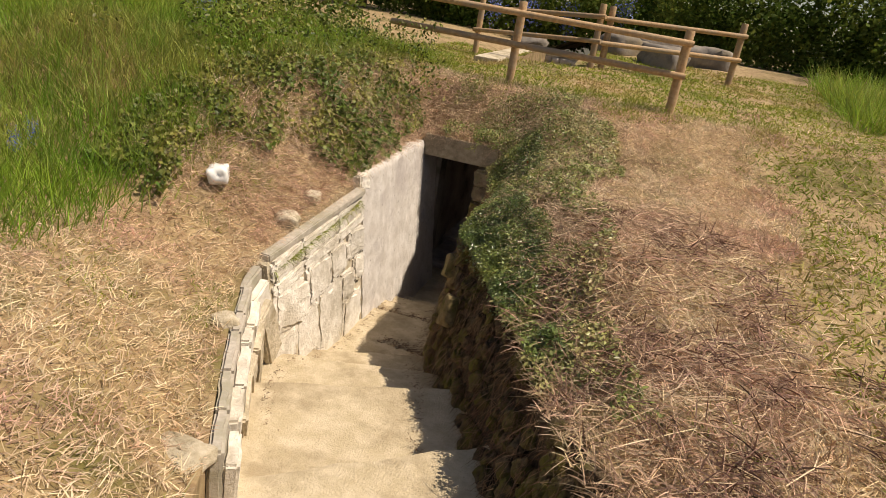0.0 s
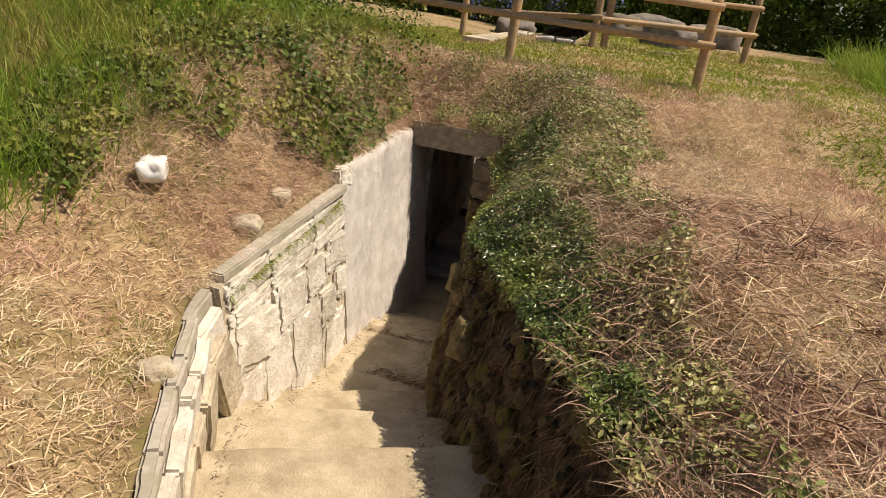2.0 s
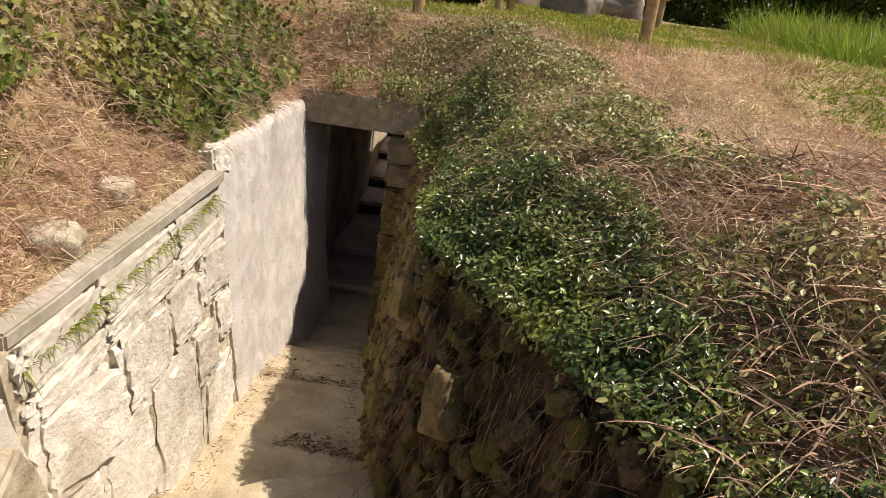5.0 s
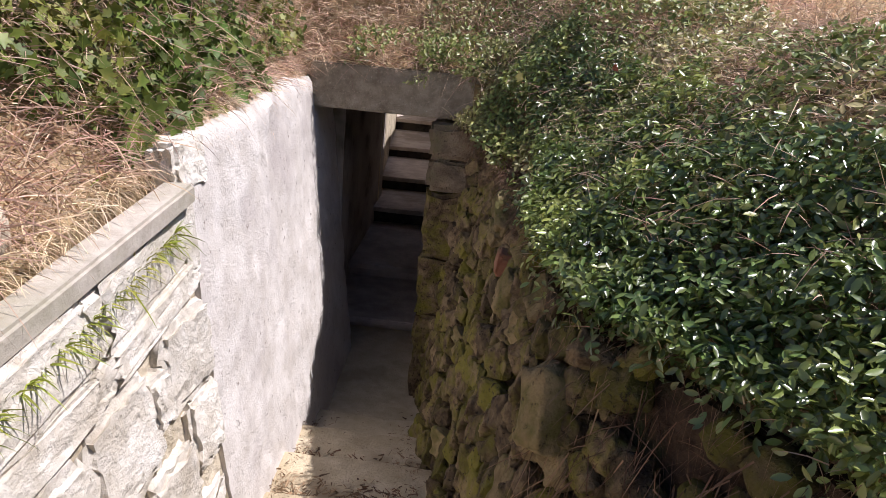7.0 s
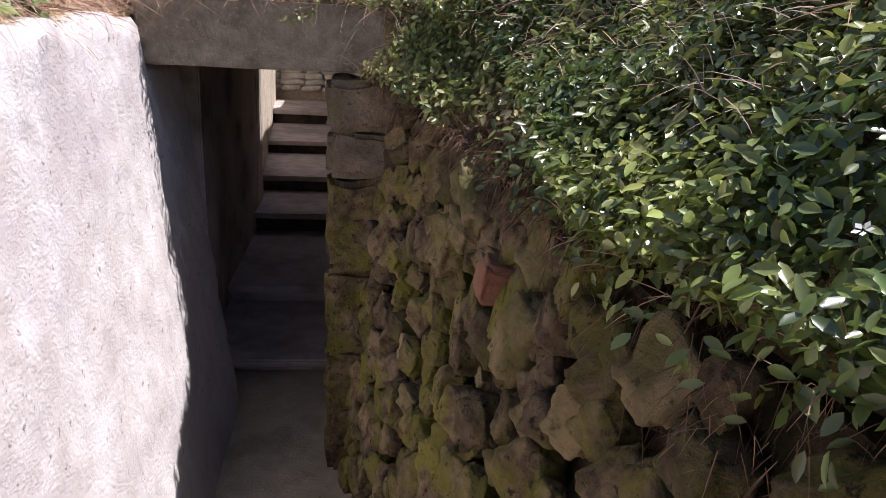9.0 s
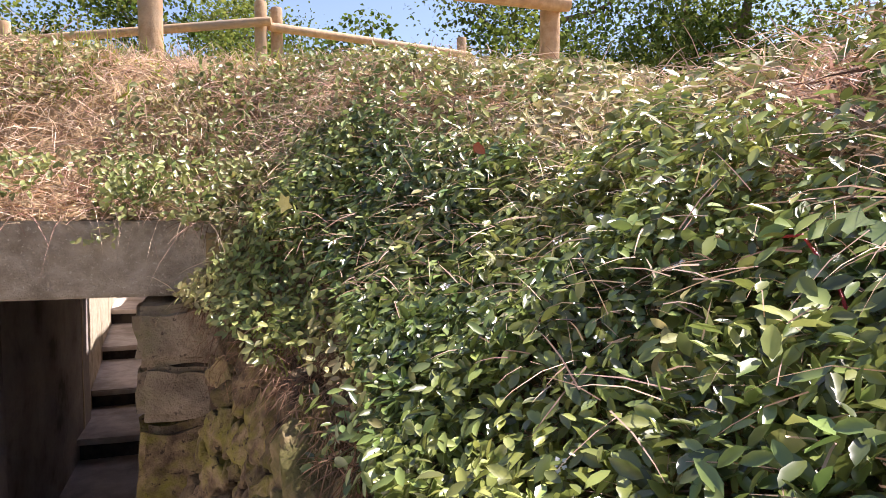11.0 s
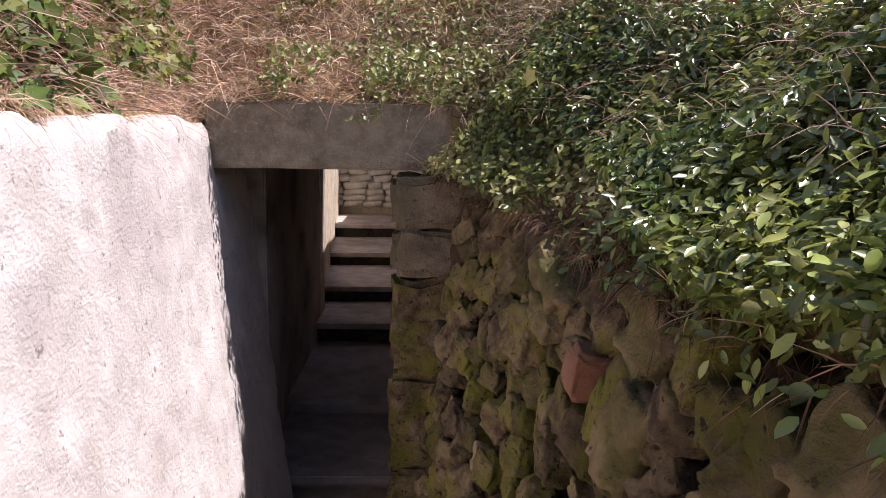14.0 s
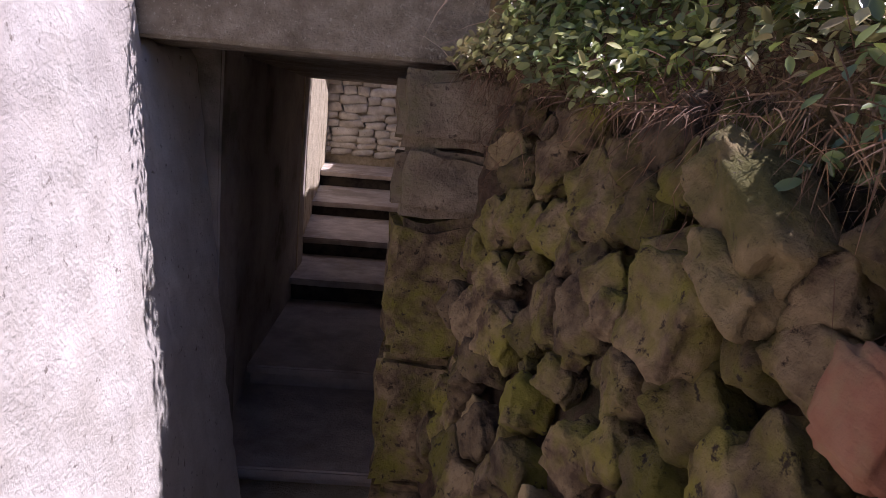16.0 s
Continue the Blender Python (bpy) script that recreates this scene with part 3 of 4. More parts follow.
# ---- fence ----
def pole_data(name, length, r, seed):
    bm = bmesh.new()
    segs, rings = 14, 9
    vs = [[bm.verts.new((r * (1 + 0.05 * noise.noise((k * 0.6, seed, 0))) * math.cos(2 * math.pi * s / segs) * (0.86 if k in (0, rings) else 1), r * math.sin(2 * math.pi * s / segs) * (0.86 if k in (0, rings) else 1), length * (0.0 if k == 0 else 1.0 if k == rings else 0.012 + 0.976 * (k - 1) / (rings - 2)))) for s in range(segs)] for k in range(rings + 1)]
    for k in range(rings):
        for s in range(segs):
            bm.faces.new((vs[k][s], vs[k][(s + 1) % segs], vs[k + 1][(s + 1) % segs], vs[k + 1][s]))
    bm.faces.new(list(reversed(vs[0])))
    bm.faces.new(vs[-1])
    return bm_data(name, bm, M_WOOD)
def fence(posts, rails, label):
    root = tagged(new("fence"), label, "fence")
    for k, (x, y) in enumerate(posts):
        part("post", pole_data("post", 1.55, 0.068, k), root, pose(x, y, ground_z(x, y) - 0.3, 0.6 * (k % 3 - 1), 0.8 * (k % 2) - 0.4, k * 50))
    for k, (a, b, h, over) in enumerate(rails):
        pa, pb = (Vector((x, y, ground_z(x, y) + h)) for x, y in (a, b))
        d = (pb - pa).normalized()
        pa, pb = pa - d * over, pb + d * over
        q = d.to_track_quat("Z", "Y")
        part("rail", pole_data("rail", (pb - pa).length, 0.05, 20 + k), root, Matrix.Translation(pa + Vector((0, -0.09, 0))) @ q.to_matrix().to_4x4())
    return root
A, B, C1, C2, D, E_, Z = (0.43, 1.25), (2.96, 1.22), (1.24, 4.95), (1.44, 5.1), (4.02, 6.1), (-1.5, 5.9), (-1.6, 1.25)
fence((A, B), [(Z, B, 0.60, 0.10), (Z, B, 1.07, 0.10)], "round-pole wooden fence on top of the bank")
fence((E_, C1), [(E_, C1, 0.52, 0.12), (E_, C1, 1.0, 0.12)], "round-pole wooden fence beside the stairwell")
fence((C2, D), [(C2, D, 0.52, 0.12), (C2, D, 1.0, 0.12)], "round-pole wooden fence beside the stairwell")

# ---- plants ----
def tri_mesh(name, co, tris, material):
    """One mesh from arrays of corners and triangles."""
    me = bpy.data.meshes.new(name)
    me.vertices.add(len(co))
    me.vertices.foreach_set("co", np.ascontiguousarray(co, dtype=np.float32).ravel())
    me.loops.add(3 * len(tris))
    me.loops.foreach_set("vertex_index", np.ascontiguousarray(tris, dtype=np.int32).ravel())
    me.polygons.add(len(tris))
    me.polygons.foreach_set("loop_start", np.arange(0, 3 * len(tris), 3, dtype=np.int32))
    me.polygons.foreach_set("use_smooth", np.ones(len(tris), dtype=bool))
    me.update()
    me.validate()
    me.materials.append(material)
    return me

def unit(a):
    return a / np.maximum(np.linalg.norm(a, axis=-1, keepdims=True), 1e-9)

def stuff(name, me, label, cat):
    return tagged(new(name, me), label, cat, kind="stuff")

def blades(P, U, length, width, droop):
    """Curved tapering blades from the points P along U."""
    n = len(P)
    side = unit(np.cross(U, rng.normal(size=(n, 3))))
    g = np.zeros((n, 3))
    g[:, 2] = -1
    lv = []
    for t, w in ((0.0, 1.0), (0.4, 0.85), (0.75, 0.55), (1.0, 0.0)):
        c = P + U * (length * t)[:, None] + g * (droop * length * t * t)[:, None]
        if w:
            lv += [c - side * (width * w / 2)[:, None], c + side * (width * w / 2)[:, None]]
        else:
            lv.append(c)
    co = np.stack(lv, 1).reshape(-1, 3)
    t = np.array([(0, 1, 3), (0, 3, 2), (2, 3, 5), (2, 5, 4), (4, 5, 6)])
    return co, (np.arange(n)[:, None, None] * 7 + t).reshape(-1, 3)

OVAL = np.array([(0, 0, 0), (-0.17, 0.22, 0.05), (0, 0.28, -0.02), (0.17, 0.22, 0.05), (-0.22, 0.55, 0.06), (0, 0.6, -0.02), (0.22, 0.55, 0.06), (-0.13, 0.82, 0.03), (0.13, 0.82, 0.03), (0, 1, -0.06)])
OVAL_T = np.array([(0, 2, 1), (0, 3, 2), (1, 2, 5), (1, 5, 4), (2, 3, 6), (2, 6, 5), (4, 5, 7), (5, 6, 8), (7, 5, 9), (5, 8, 9)])
LOBE = np.array([(0, 0, 0), (-0.42, -0.05, 0.04), (-0.3, 0.28, 0.02), (-0.5, 0.55, 0.05), (-0.2, 0.62, 0.02), (0, 1, -0.08), (0.2, 0.62, 0.02), (0.5, 0.55, 0.05), (0.3, 0.28, 0.02), (0.42, -0.05, 0.04), (0, 0.4, -0.03)])
LOBE_T = np.array([(10, a, a + 1) for a in range(0, 9)] + [(10, 9, 0)])[:, [0, 2, 1]]

SIMPLE = np.array([(0, 0, 0), (-0.32, 0.5, 0.08), (0.32, 0.5, 0.08), (0, 1, 0)])
SIMPLE_T = np.array([(0, 2, 1), (1, 2, 3)])

def leaves(P, N, size, shape=OVAL, tris=OVAL_T, wide=1.0, spread=0.6):
    """Leaves at P that face N more or less, turned at random."""
    n = len(P)
    nn = unit(N + rng.normal(size=(n, 3)) * spread)
    u = unit(np.cross(nn, rng.normal(size=(n, 3))))
    u = unit(u + np.array([0, 0, -0.25]))
    s = unit(np.cross(u, nn))
    nn = np.cross(s, u)
    T = shape
    co = P[:, None] + size[:, None, None] * (T[None, :, 0:1] * wide * s[:, None] + T[None, :, 1:2] * u[:, None] + T[None, :, 2:3] * nn[:, None])
    return co.reshape(-1, 3), (np.arange(n)[:, None, None] * len(T) + tris).reshape(-1, 3)

def on_ground(n, x0, x1, y0, y1, keep):
    """n places at random on the ground in a rectangle, where keep(x, y) allows, with the slope's normals."""
    out = []
    R = random.Random(int(1000 * (x0 + 3 * x1 + 7 * y0 + 11 * y1)) + n)
    for _ in range(n * 6):
        if len(out) >= n:
            break
        x, y = R.uniform(x0, x1), R.uniform(y0, y1)
        if R.random() < keep(x, y):
            z, e = ground_z(x, y), 0.06
            nx, ny = (ground_z(x - e, y) - ground_z(x + e, y)) / (2 * e), (ground_z(x, y - e) - ground_z(x, y + e)) / (2 * e)
            out.append((x, y, z, nx, ny, 1.0))
    a = np.array(out)
    return a[:, :3], unit(a[:, 3:])

def clump(x, y, s=1.0, seed=0):
    return noise.noise((x * s, y * s, seed))

def d_right(x, y):
    return x - (lerp_line(RIM, y) if y < 0 else 0.5)

def d_left(x, y):
    return (lerp_line(LEFT, y) if y < 0 else -0.43) - x

def leafy_edge(x, y):
    """How far up the right flank the glossy leaves reach."""
    return 0.68 - 0.45 * smooth((-3.9 - y) / 1.3) - 0.04 * smooth((y + 2.3) / 2.0) + 0.14 * clump(x, y, 2.0, 4)

def glossy(x, y):
    d = d_right(x, y)
    return 1.0 if y < 0 and 0.02 + 0.24 * smooth((y + 2.1) / 1.3) < d < leafy_edge(x, y) else 0.0

def trench(x, y):
    return (y < 0.05 and lerp_line(LEFT, y) - 0.14 < x < lerp_line(RIM, y) - 0.02) or (WELL0 - 0.1 < y < WELL1 + 0.3 and -0.5 < x < 1.0)

# dry mown grass on both sides
def dry(x, y):
    if trench(x, y):
        return 0.0
    if x < lerp_line(LEFT, min(y, 0)):
        return 0.95 if x > -1.55 + 0.4 * clump(x, y, 0.9) else 0.08
    d = d_right(x, y)
    if -5.6 < y < 0 and d < leafy_edge(x, y) - 0.1:
        return 0.0
    return 0.12 if x > 4.4 + 0.7 * clump(x, y, 0.6, 5) else 0.95 if y < 1.2 + 0.6 * clump(x, y, 0.8) else 0.25
P, N = on_ground(80000, -2.0, 4.2, -9.0, 1.4, dry)
n = len(P)
U = unit(N * 0.4 + rng.normal(size=(n, 3)) * np.array([0.8, 0.8, 0.25]) + np.array([0, 0, 0.15]))
stuff("dry_grass", tri_mesh("dry_grass", *blades(P + N * 0.012, U, rng.uniform(0.035, 0.15, n), rng.uniform(0.004, 0.0085, n), rng.uniform(0.0, 0.35, n)), M_STRAW), "short dried straw-coloured mown grass", "grass")
P, N = on_ground(13000, 4.0, 8.0, -8.0, 2.5, dry)
n = len(P)
U = unit(N * 0.4 + rng.normal(size=(n, 3)) * np.array([0.8, 0.8, 0.25]) + np.array([0, 0, 0.15]))
stuff("far_dry_grass", tri_mesh("far_dry_grass", *blades(P + N * 0.012, U, rng.uniform(0.05, 0.16, n), rng.uniform(0.006, 0.011, n), rng.uniform(0.0, 0.35, n)), M_STRAW), "short dried straw-coloured mown grass", "grass")

P, N = on_ground(4200, -1.8, 4.0, -8.0, -0.5, lambda x, y: 0.0 if trench(x, y) or glossy(x, y) else 0.95 * (clump(x, y, 1.5, 21) > (0.12 if x < 0.6 else 0.34)))
n = len(P)
U = unit(np.array([0, 0, 0.7]) + rng.normal(size=(n, 3)) * np.array([0.5, 0.5, 0.2]))
stuff("green_tufts", tri_mesh("green_tufts", *blades(P, U, rng.uniform(0.05, 0.14, n), rng.uniform(0.004, 0.008, n), rng.uniform(0.1, 0.5, n)), M_LAWN), "yellow-green tufts among the dry grass", "grass")

# tangled dead stalks on the right bank and over the lintel
def tangle(x, y):
    if trench(x, y):
        return 0.0
    if y > 0:
        return 0.9 if -1.6 < x < 2.2 and y < 0.95 else 0.0
    if x < lerp_line(LEFT, y):
        return 0.9 if -4.4 < y and d_left(x, y) < 1.8 else 0.0
    if y > -1.3 and d_right(x, y) < 0.5:
        return 0.12
    return (0.9 if d_right(x, y) > leafy_edge(x, y) - 0.2 else 0.0) * (1.0 if clump(x, y, 0.9, 9) > -0.25 else 0.25)
P, N = on_ground(20000, -2.4, 4.0, -8.0, 1.0, tangle)
n = len(P)
U = unit(N * 0.30 + rng.normal(size=(n, 3)) * np.array([0.9, 0.9, 0.3]))
stuff("dead_stalks", tri_mesh("dead_stalks", *blades(P + N * rng.uniform(0.02, 0.10, (n, 1)), U, rng.uniform(0.08, 0.32, n) * np.where((P[:, 1] > -1.4) & (P[:, 0] > 0), 0.4, np.where((P[:, 1] > -3.6) & (P[:, 0] > 0), 0.6, 1.0)), rng.uniform(0.0025, 0.006, n) * np.where((P[:, 1] > -3.6) & (P[:, 0] > 0), 0.55, 1.0), rng.uniform(0.1, 0.5, n)), M_STALK), "tangled brown dead stalks", "dead stalks")
def bank_right(x, y):
    d = d_right(x, y)
    return 0.0 if trench(x, y) or y > 0.3 or d < leafy_edge(x, y) - 0.15 or d > 2.1 + 0.5 * clump(x, y, 1.0, 31) else 1.0
P, N = on_ground(11000, 0.9, 5.0, -8.0, 0.3, lambda x, y: bank_right(x, y) * (0.95 if clump(x, y, 1.3, 14) + 0.4 * clump(x, y, 4.0, 15) > 0.0 else 0.10))
n = len(P)
U = unit(N * 0.35 + rng.normal(size=(n, 3)) * np.array([0.9, 0.9, 0.35]))
stuff("dark_twigs", tri_mesh("dark_twigs", *blades(P + N * rng.uniform(0.01, 0.10, (n, 1)) * np.where(P[:, 1:2] > -3.6, 0.4, 1.0), U, rng.uniform(0.08, 0.26, n) * np.where(P[:, 1] > -3.6, 0.55, 1.0), rng.uniform(0.004, 0.010, n) * np.where(P[:, 1] > -3.6, 0.55, 1.0), rng.uniform(0.1, 0.5, n)), M_TWIG), "matted purplish brown dead twigs", "dead twigs")
P, N = on_ground(1700, 0.9, 4.6, -8.0, -3.2, lambda x, y: bank_right(x, y) * (d_right(x, y) > leafy_edge(x, y) + 0.15) * (0.9 if clump(x, y, 1.1, 18) > 0.05 else 0.25))
n = len(P)
U = rng.normal(size=(n, 3))
U = unit(unit(U - N * (U * N).sum(1, keepdims=True)) + N * 0.04)
stuff("pale_stalks", tri_mesh("pale_stalks", *blades(P + N * rng.uniform(0.05, 0.11, (n, 1)), U, rng.uniform(0.12, 0.42, n), rng.uniform(0.004, 0.007, n), rng.uniform(0.0, 0.25, n)), M_STRAW), "long pale fallen stalks", "dead stalks")
P, N = on_ground(12000, -2.2, -0.3, -4.6, 0.2, lambda x, y: 1.0 if not trench(x, y) and 0.05 < d_left(x, y) < 1.6 else 0.0)
n = len(P)
U = unit(N * 0.5 + rng.normal(size=(n, 3)) * np.array([0.6, 0.6, 0.4]) + np.array([0.2, -0.15, -0.1]))
stuff("bank_straw", tri_mesh("bank_straw", *blades(P + N * rng.uniform(0.02, 0.14, (n, 1)), U, rng.uniform(0.06, 0.24, n), rng.uniform(0.002, 0.0045, n), rng.uniform(0.1, 0.7, n)), M_PINK), "brown dead grass hanging down the bank", "dead grass")
P, N = on_ground(6500, 0.5, 3.4, -4.5, 0.6, lambda x, y: 0.0 if trench(x, y) or d_right(x, y) < 0.25 or d_right(x, y) > leafy_edge(x, y) + 0.8 else (1.0 if d_right(x, y) > leafy_edge(x, y) - 0.45 else 0.25))
n = len(P)
U = unit(N * 0.25 + rng.normal(size=(n, 3)) * np.array([0.8, 0.8, 0.3]))
stuff("flank_straw", tri_mesh("flank_straw", *blades(P + N * rng.uniform(0.06, 0.16, (n, 1)), U, rng.uniform(0.04, 0.15, n), rng.uniform(0.0014, 0.003, n), rng.uniform(0.1, 0.5, n)), M_PINK), "broken straw caught among the creeper", "straw")
P, N = on_ground(5200, -1.5, 2.0, -0.05, 0.9, lambda x, y: 1.0 if not trench(x, y) else 0.0)
n = len(P)
U = unit(N * 0.3 + rng.normal(size=(n, 3)) * np.array([0.6, 0.5, 0.3]) + np.array([0, -0.5, 0.05]))
stuff("straw_fringe", tri_mesh("straw_fringe", *blades(P + N * 0.03, U, rng.uniform(0.10, 0.32, n), rng.uniform(0.0025, 0.005, n), rng.uniform(0.2, 0.8, n)), M_PINK), "pinkish dry straw hanging over the lintel", "straw")

m = 4200
ys_f = rng.uniform(-4.9, -0.02, m)
P = np.array([(left_x(y) - 0.10, y, ground_z(left_x(y) - 0.10, y)) for y in ys_f]) + np.stack([rng.uniform(-0.12, 0.03, m), np.zeros(m), rng.uniform(-0.02, 0.05, m)], 1)
U = unit(rng.normal(size=(m, 3)) * np.array([0.5, 0.6, 0.35]) + np.array([0.45, 0, 0.05]))
stuff("wall_straw", tri_mesh("wall_straw", *blades(P, U, rng.uniform(0.05, 0.18, m), rng.uniform(0.002, 0.004, m), rng.uniform(0.2, 0.9, m)), M_STRAW), "dry straw hanging over the wall top", "straw")

# glossy ground cover on the right flank, in two depths
P, N = on_ground(43000, 0.4, 3.2, -5.8, 0.0, glossy)
n = len(P)
lift = rng.uniform(0.02, 0.13, (n, 1)) * np.clip((-P[:, 1:2] + 0.15) * 2, 0.3, 1) + 0.09 * np.array([[max(-0.2, clump(p[0], p[1] + 0.5 * p[2], 3.2, 41))] for p in P])
up = unit(N + np.array([0.0, -0.1, 0.9]))
stuff("ground_cover", tri_mesh("ground_cover", *leaves(P + N * lift, up, rng.uniform(0.025, 0.044, n) * np.array([1.0 - 0.12 * min(1.0, max(0.0, d_right(p[0], p[1]) - 0.2) / 0.6) for p in P]), wide=1.0, spread=0.55), M_LEAF), "dense glossy dark green evergreen ground cover", "ground cover")
P2, N2 = P[::14], N[::14]
n = len(P2)
U = unit(N2 + rng.normal(size=(n, 3)) * 0.7)
stuff("cover_stems", tri_mesh("cover_stems", *blades(P2, U, rng.uniform(0.08, 0.15, n), rng.uniform(0.002, 0.004, n), rng.uniform(0.1, 0.4, n)), M_STALK), "thin brown trailing stems", "stems")
part("rubble_stones", tri_mesh("rubble_stones", np.concatenate(far_co), np.concatenate(far_tri), M_RUBBLE), rubble)["kind"] = "stuff"
# overhang of leaves and brown roots at the rim
def rim_points(n, y0, y1, lo, hi):
    ys = rng.uniform(y0, y1, n)
    p = np.array([(lerp_line(RIM, y), y, rim_right_z(y)) for y in ys])
    return p + np.stack([rng.uniform(-0.05, 0.2, n), np.zeros(n), rng.uniform(lo, hi, n)], 1)
P = rim_points(1900, -5.2, -1.5, 0.0, 0.20)
n = len(P)
stuff("overhang", tri_mesh("overhang", *leaves(P, np.tile([-0.6, -0.2, 0.75], (n, 1)), rng.uniform(0.028, 0.046, n), spread=0.45), M_LEAF), "leafy overhang above the rubble wall", "ground cover")
m = 5200
ts = rng.uniform(0.35, 1.0, m)
P = np.array([tuple(rubble_point(y, t) + Vector((-0.02, 0, 0))) for y, t in zip(rng.uniform(-8.0, -3.0, m), ts)])
U = unit(rng.normal(size=(m, 3)) * 0.4 + np.array([-0.3, -0.1, -0.7]))
stuff("root_curtain", tri_mesh("root_curtain", *blades(P, U, rng.uniform(0.06, 0.22, m), rng.uniform(0.002, 0.005, m), rng.uniform(0.1, 0.5, m)), M_ROOT), "dark dead roots and grass hanging over the earth face", "roots")
P = rim_points(7000, -7.5, -0.1, -0.14, 0.1)
n = len(P)
U = unit(rng.normal(size=(n, 3)) * 0.5 + np.array([-0.35, -0.2, -0.7]))
stuff("root_fringe", tri_mesh("root_fringe", *blades(P, U, rng.uniform(0.03, 0.10, n), rng.uniform(0.0011, 0.002, n), rng.uniform(0.1, 0.5, n)), M_ROOT), "fringe of dry brown roots and needles", "roots")

# small-leaved creeper on the lintel bank, the upper flank and the left bank
def small(x, y):
    if trench(x, y):
        return 0.0
    if y >= 0:
        return 0.9 * (clump(x, y, 1.8, 2) > -0.12) if -0.2 < x < 2.0 and y < 0.75 else 0.0
    if x > lerp_line(RIM, y) - 0.05:
        d = d_right(x, y)
        return 0.9 * (clump(x, y, 1.6, 3) > -0.2) if leafy_edge(x, y) - 0.35 < d < leafy_edge(x, y) + 0.4 + 0.5 * smooth((y + 3.6) / 2) else (0.9 if -0.05 < d < 0.7 and y > -1.0 else 0.0)
    return 0.0
P, N = on_ground(24000, -0.3, 3.6, -6.5, 0.8, small)
n = len(P)
stuff("creeper", tri_mesh("creeper", *leaves(P + N * (rng.uniform(0.02, 0.12, (n, 1)) + 0.08 * np.array([[max(-0.2, clump(p[0], p[1], 3.0, 43))] for p in P])), unit(N + [0, -0.3, 0.5]), rng.uniform(0.026, 0.046, n), wide=1.15, spread=0.6), M_SMALL), "small-leaved olive green creeper", "creeper")
def ivy(x, y):
    if trench(x, y) or y > 0.4 or d_left(x, y) < 0.1:
        return 0.0
    return smooth((clump(x, y, 3.4, 6) + 0.42) / 0.6) if -4.9 < y < 0.2 and d_left(x, y) < 1.9 - 0.25 * (y + 3) ** 2 * (y > -3) * 0.3 and d_left(x, y) > 0.22 + 0.45 * smooth((-2.6 - y) / 0.8) + 0.35 * smooth((-3.7 - y) / 0.4) else 0.0
P, N = on_ground(13000, -2.6, -0.3, -5.0, 0.4, ivy)
n = len(P)
lift = rng.uniform(0.02, 0.20, (n, 1))
stuff("ivy", tri_mesh("ivy", *leaves(P + N * lift, unit(N + [0.4, -0.3, 0.1]), rng.uniform(0.03, 0.065, n), LOBE, LOBE_T, 0.95, 0.6), M_IVY), "ivy and bramble leaves on the bank", "ivy")

m = 1900
P = np.stack([rng.uniform(-0.15, 1.35, m), rng.uniform(-0.10, 0.12, m), rng.uniform(2.13, 2.5, m)], 1)
P = P[np.array([clump(p[0], p[2], 3.0, 5) for p in P]) > -0.08]
m = len(P)
stuff("lintel_creeper", tri_mesh("lintel_creeper", *leaves(P, np.tile([0, -0.8, 0.6], (m, 1)), rng.uniform(0.025, 0.045, m), wide=1.1, spread=0.6), M_SMALL), "creeper hanging over the lintel", "creeper")

# creeper and brown litter round the lintel's end
P, N = on_ground(3000, 0.5, 1.6, -1.9, 0.15, lambda x, y: 0.0 if trench(x, y) or d_right(x, y) > 0.55 or d_right(x, y) < 0.07 * (y < -0.7) else 1.0)
n = len(P)
stuff("rim_creeper", tri_mesh("rim_creeper", *leaves(P + N * rng.uniform(0.01, 0.10, (n, 1)), unit(N + [-0.2, -0.4, 0.4]), rng.uniform(0.024, 0.042, n), wide=1.1, spread=0.6), M_SMALL), "small-leaved creeper round the lintel end", "creeper")
P, N = on_ground(5200, 0.45, 1.5, -2.3, 0.12, lambda x, y: 0.0 if trench(x, y) or d_right(x, y) > 0.4 else 1.0)
n = len(P)
U = unit(rng.normal(size=(n, 3)) * 0.7 + np.array([-0.35, -0.3, -0.3]))
stuff("root_litter", tri_mesh("root_litter", *blades(P + N * 0.015, U, rng.uniform(0.04, 0.13, n), rng.uniform(0.0018, 0.0035, n), rng.uniform(0.1, 0.5, n)), M_ROOT), "brown needles and rootlets on the rim", "roots")
# large ivy leaves at the wall top
m = 760
ys_i = rng.uniform(-2.7, -1.0, m)
P = np.array([(left_x(y) - d, y, ground_z(left_x(y) - d, y) + h) for y, d, h in zip(ys_i, rng.uniform(0.06, 0.5, m), rng.uniform(0.02, 0.24, m))])
P = P[np.array([clump(0, p[1], 2.6, 51) for p in P]) > -0.35]
m = len(P)
stuff("wall_ivy", tri_mesh("wall_ivy", *leaves(P, np.tile([0.75, -0.5, 0.4], (m, 1)), rng.uniform(0.05, 0.095, m), LOBE, LOBE_T, 1.0, 0.45), M_IVY), "large lobed ivy leaves at the wall top", "ivy")

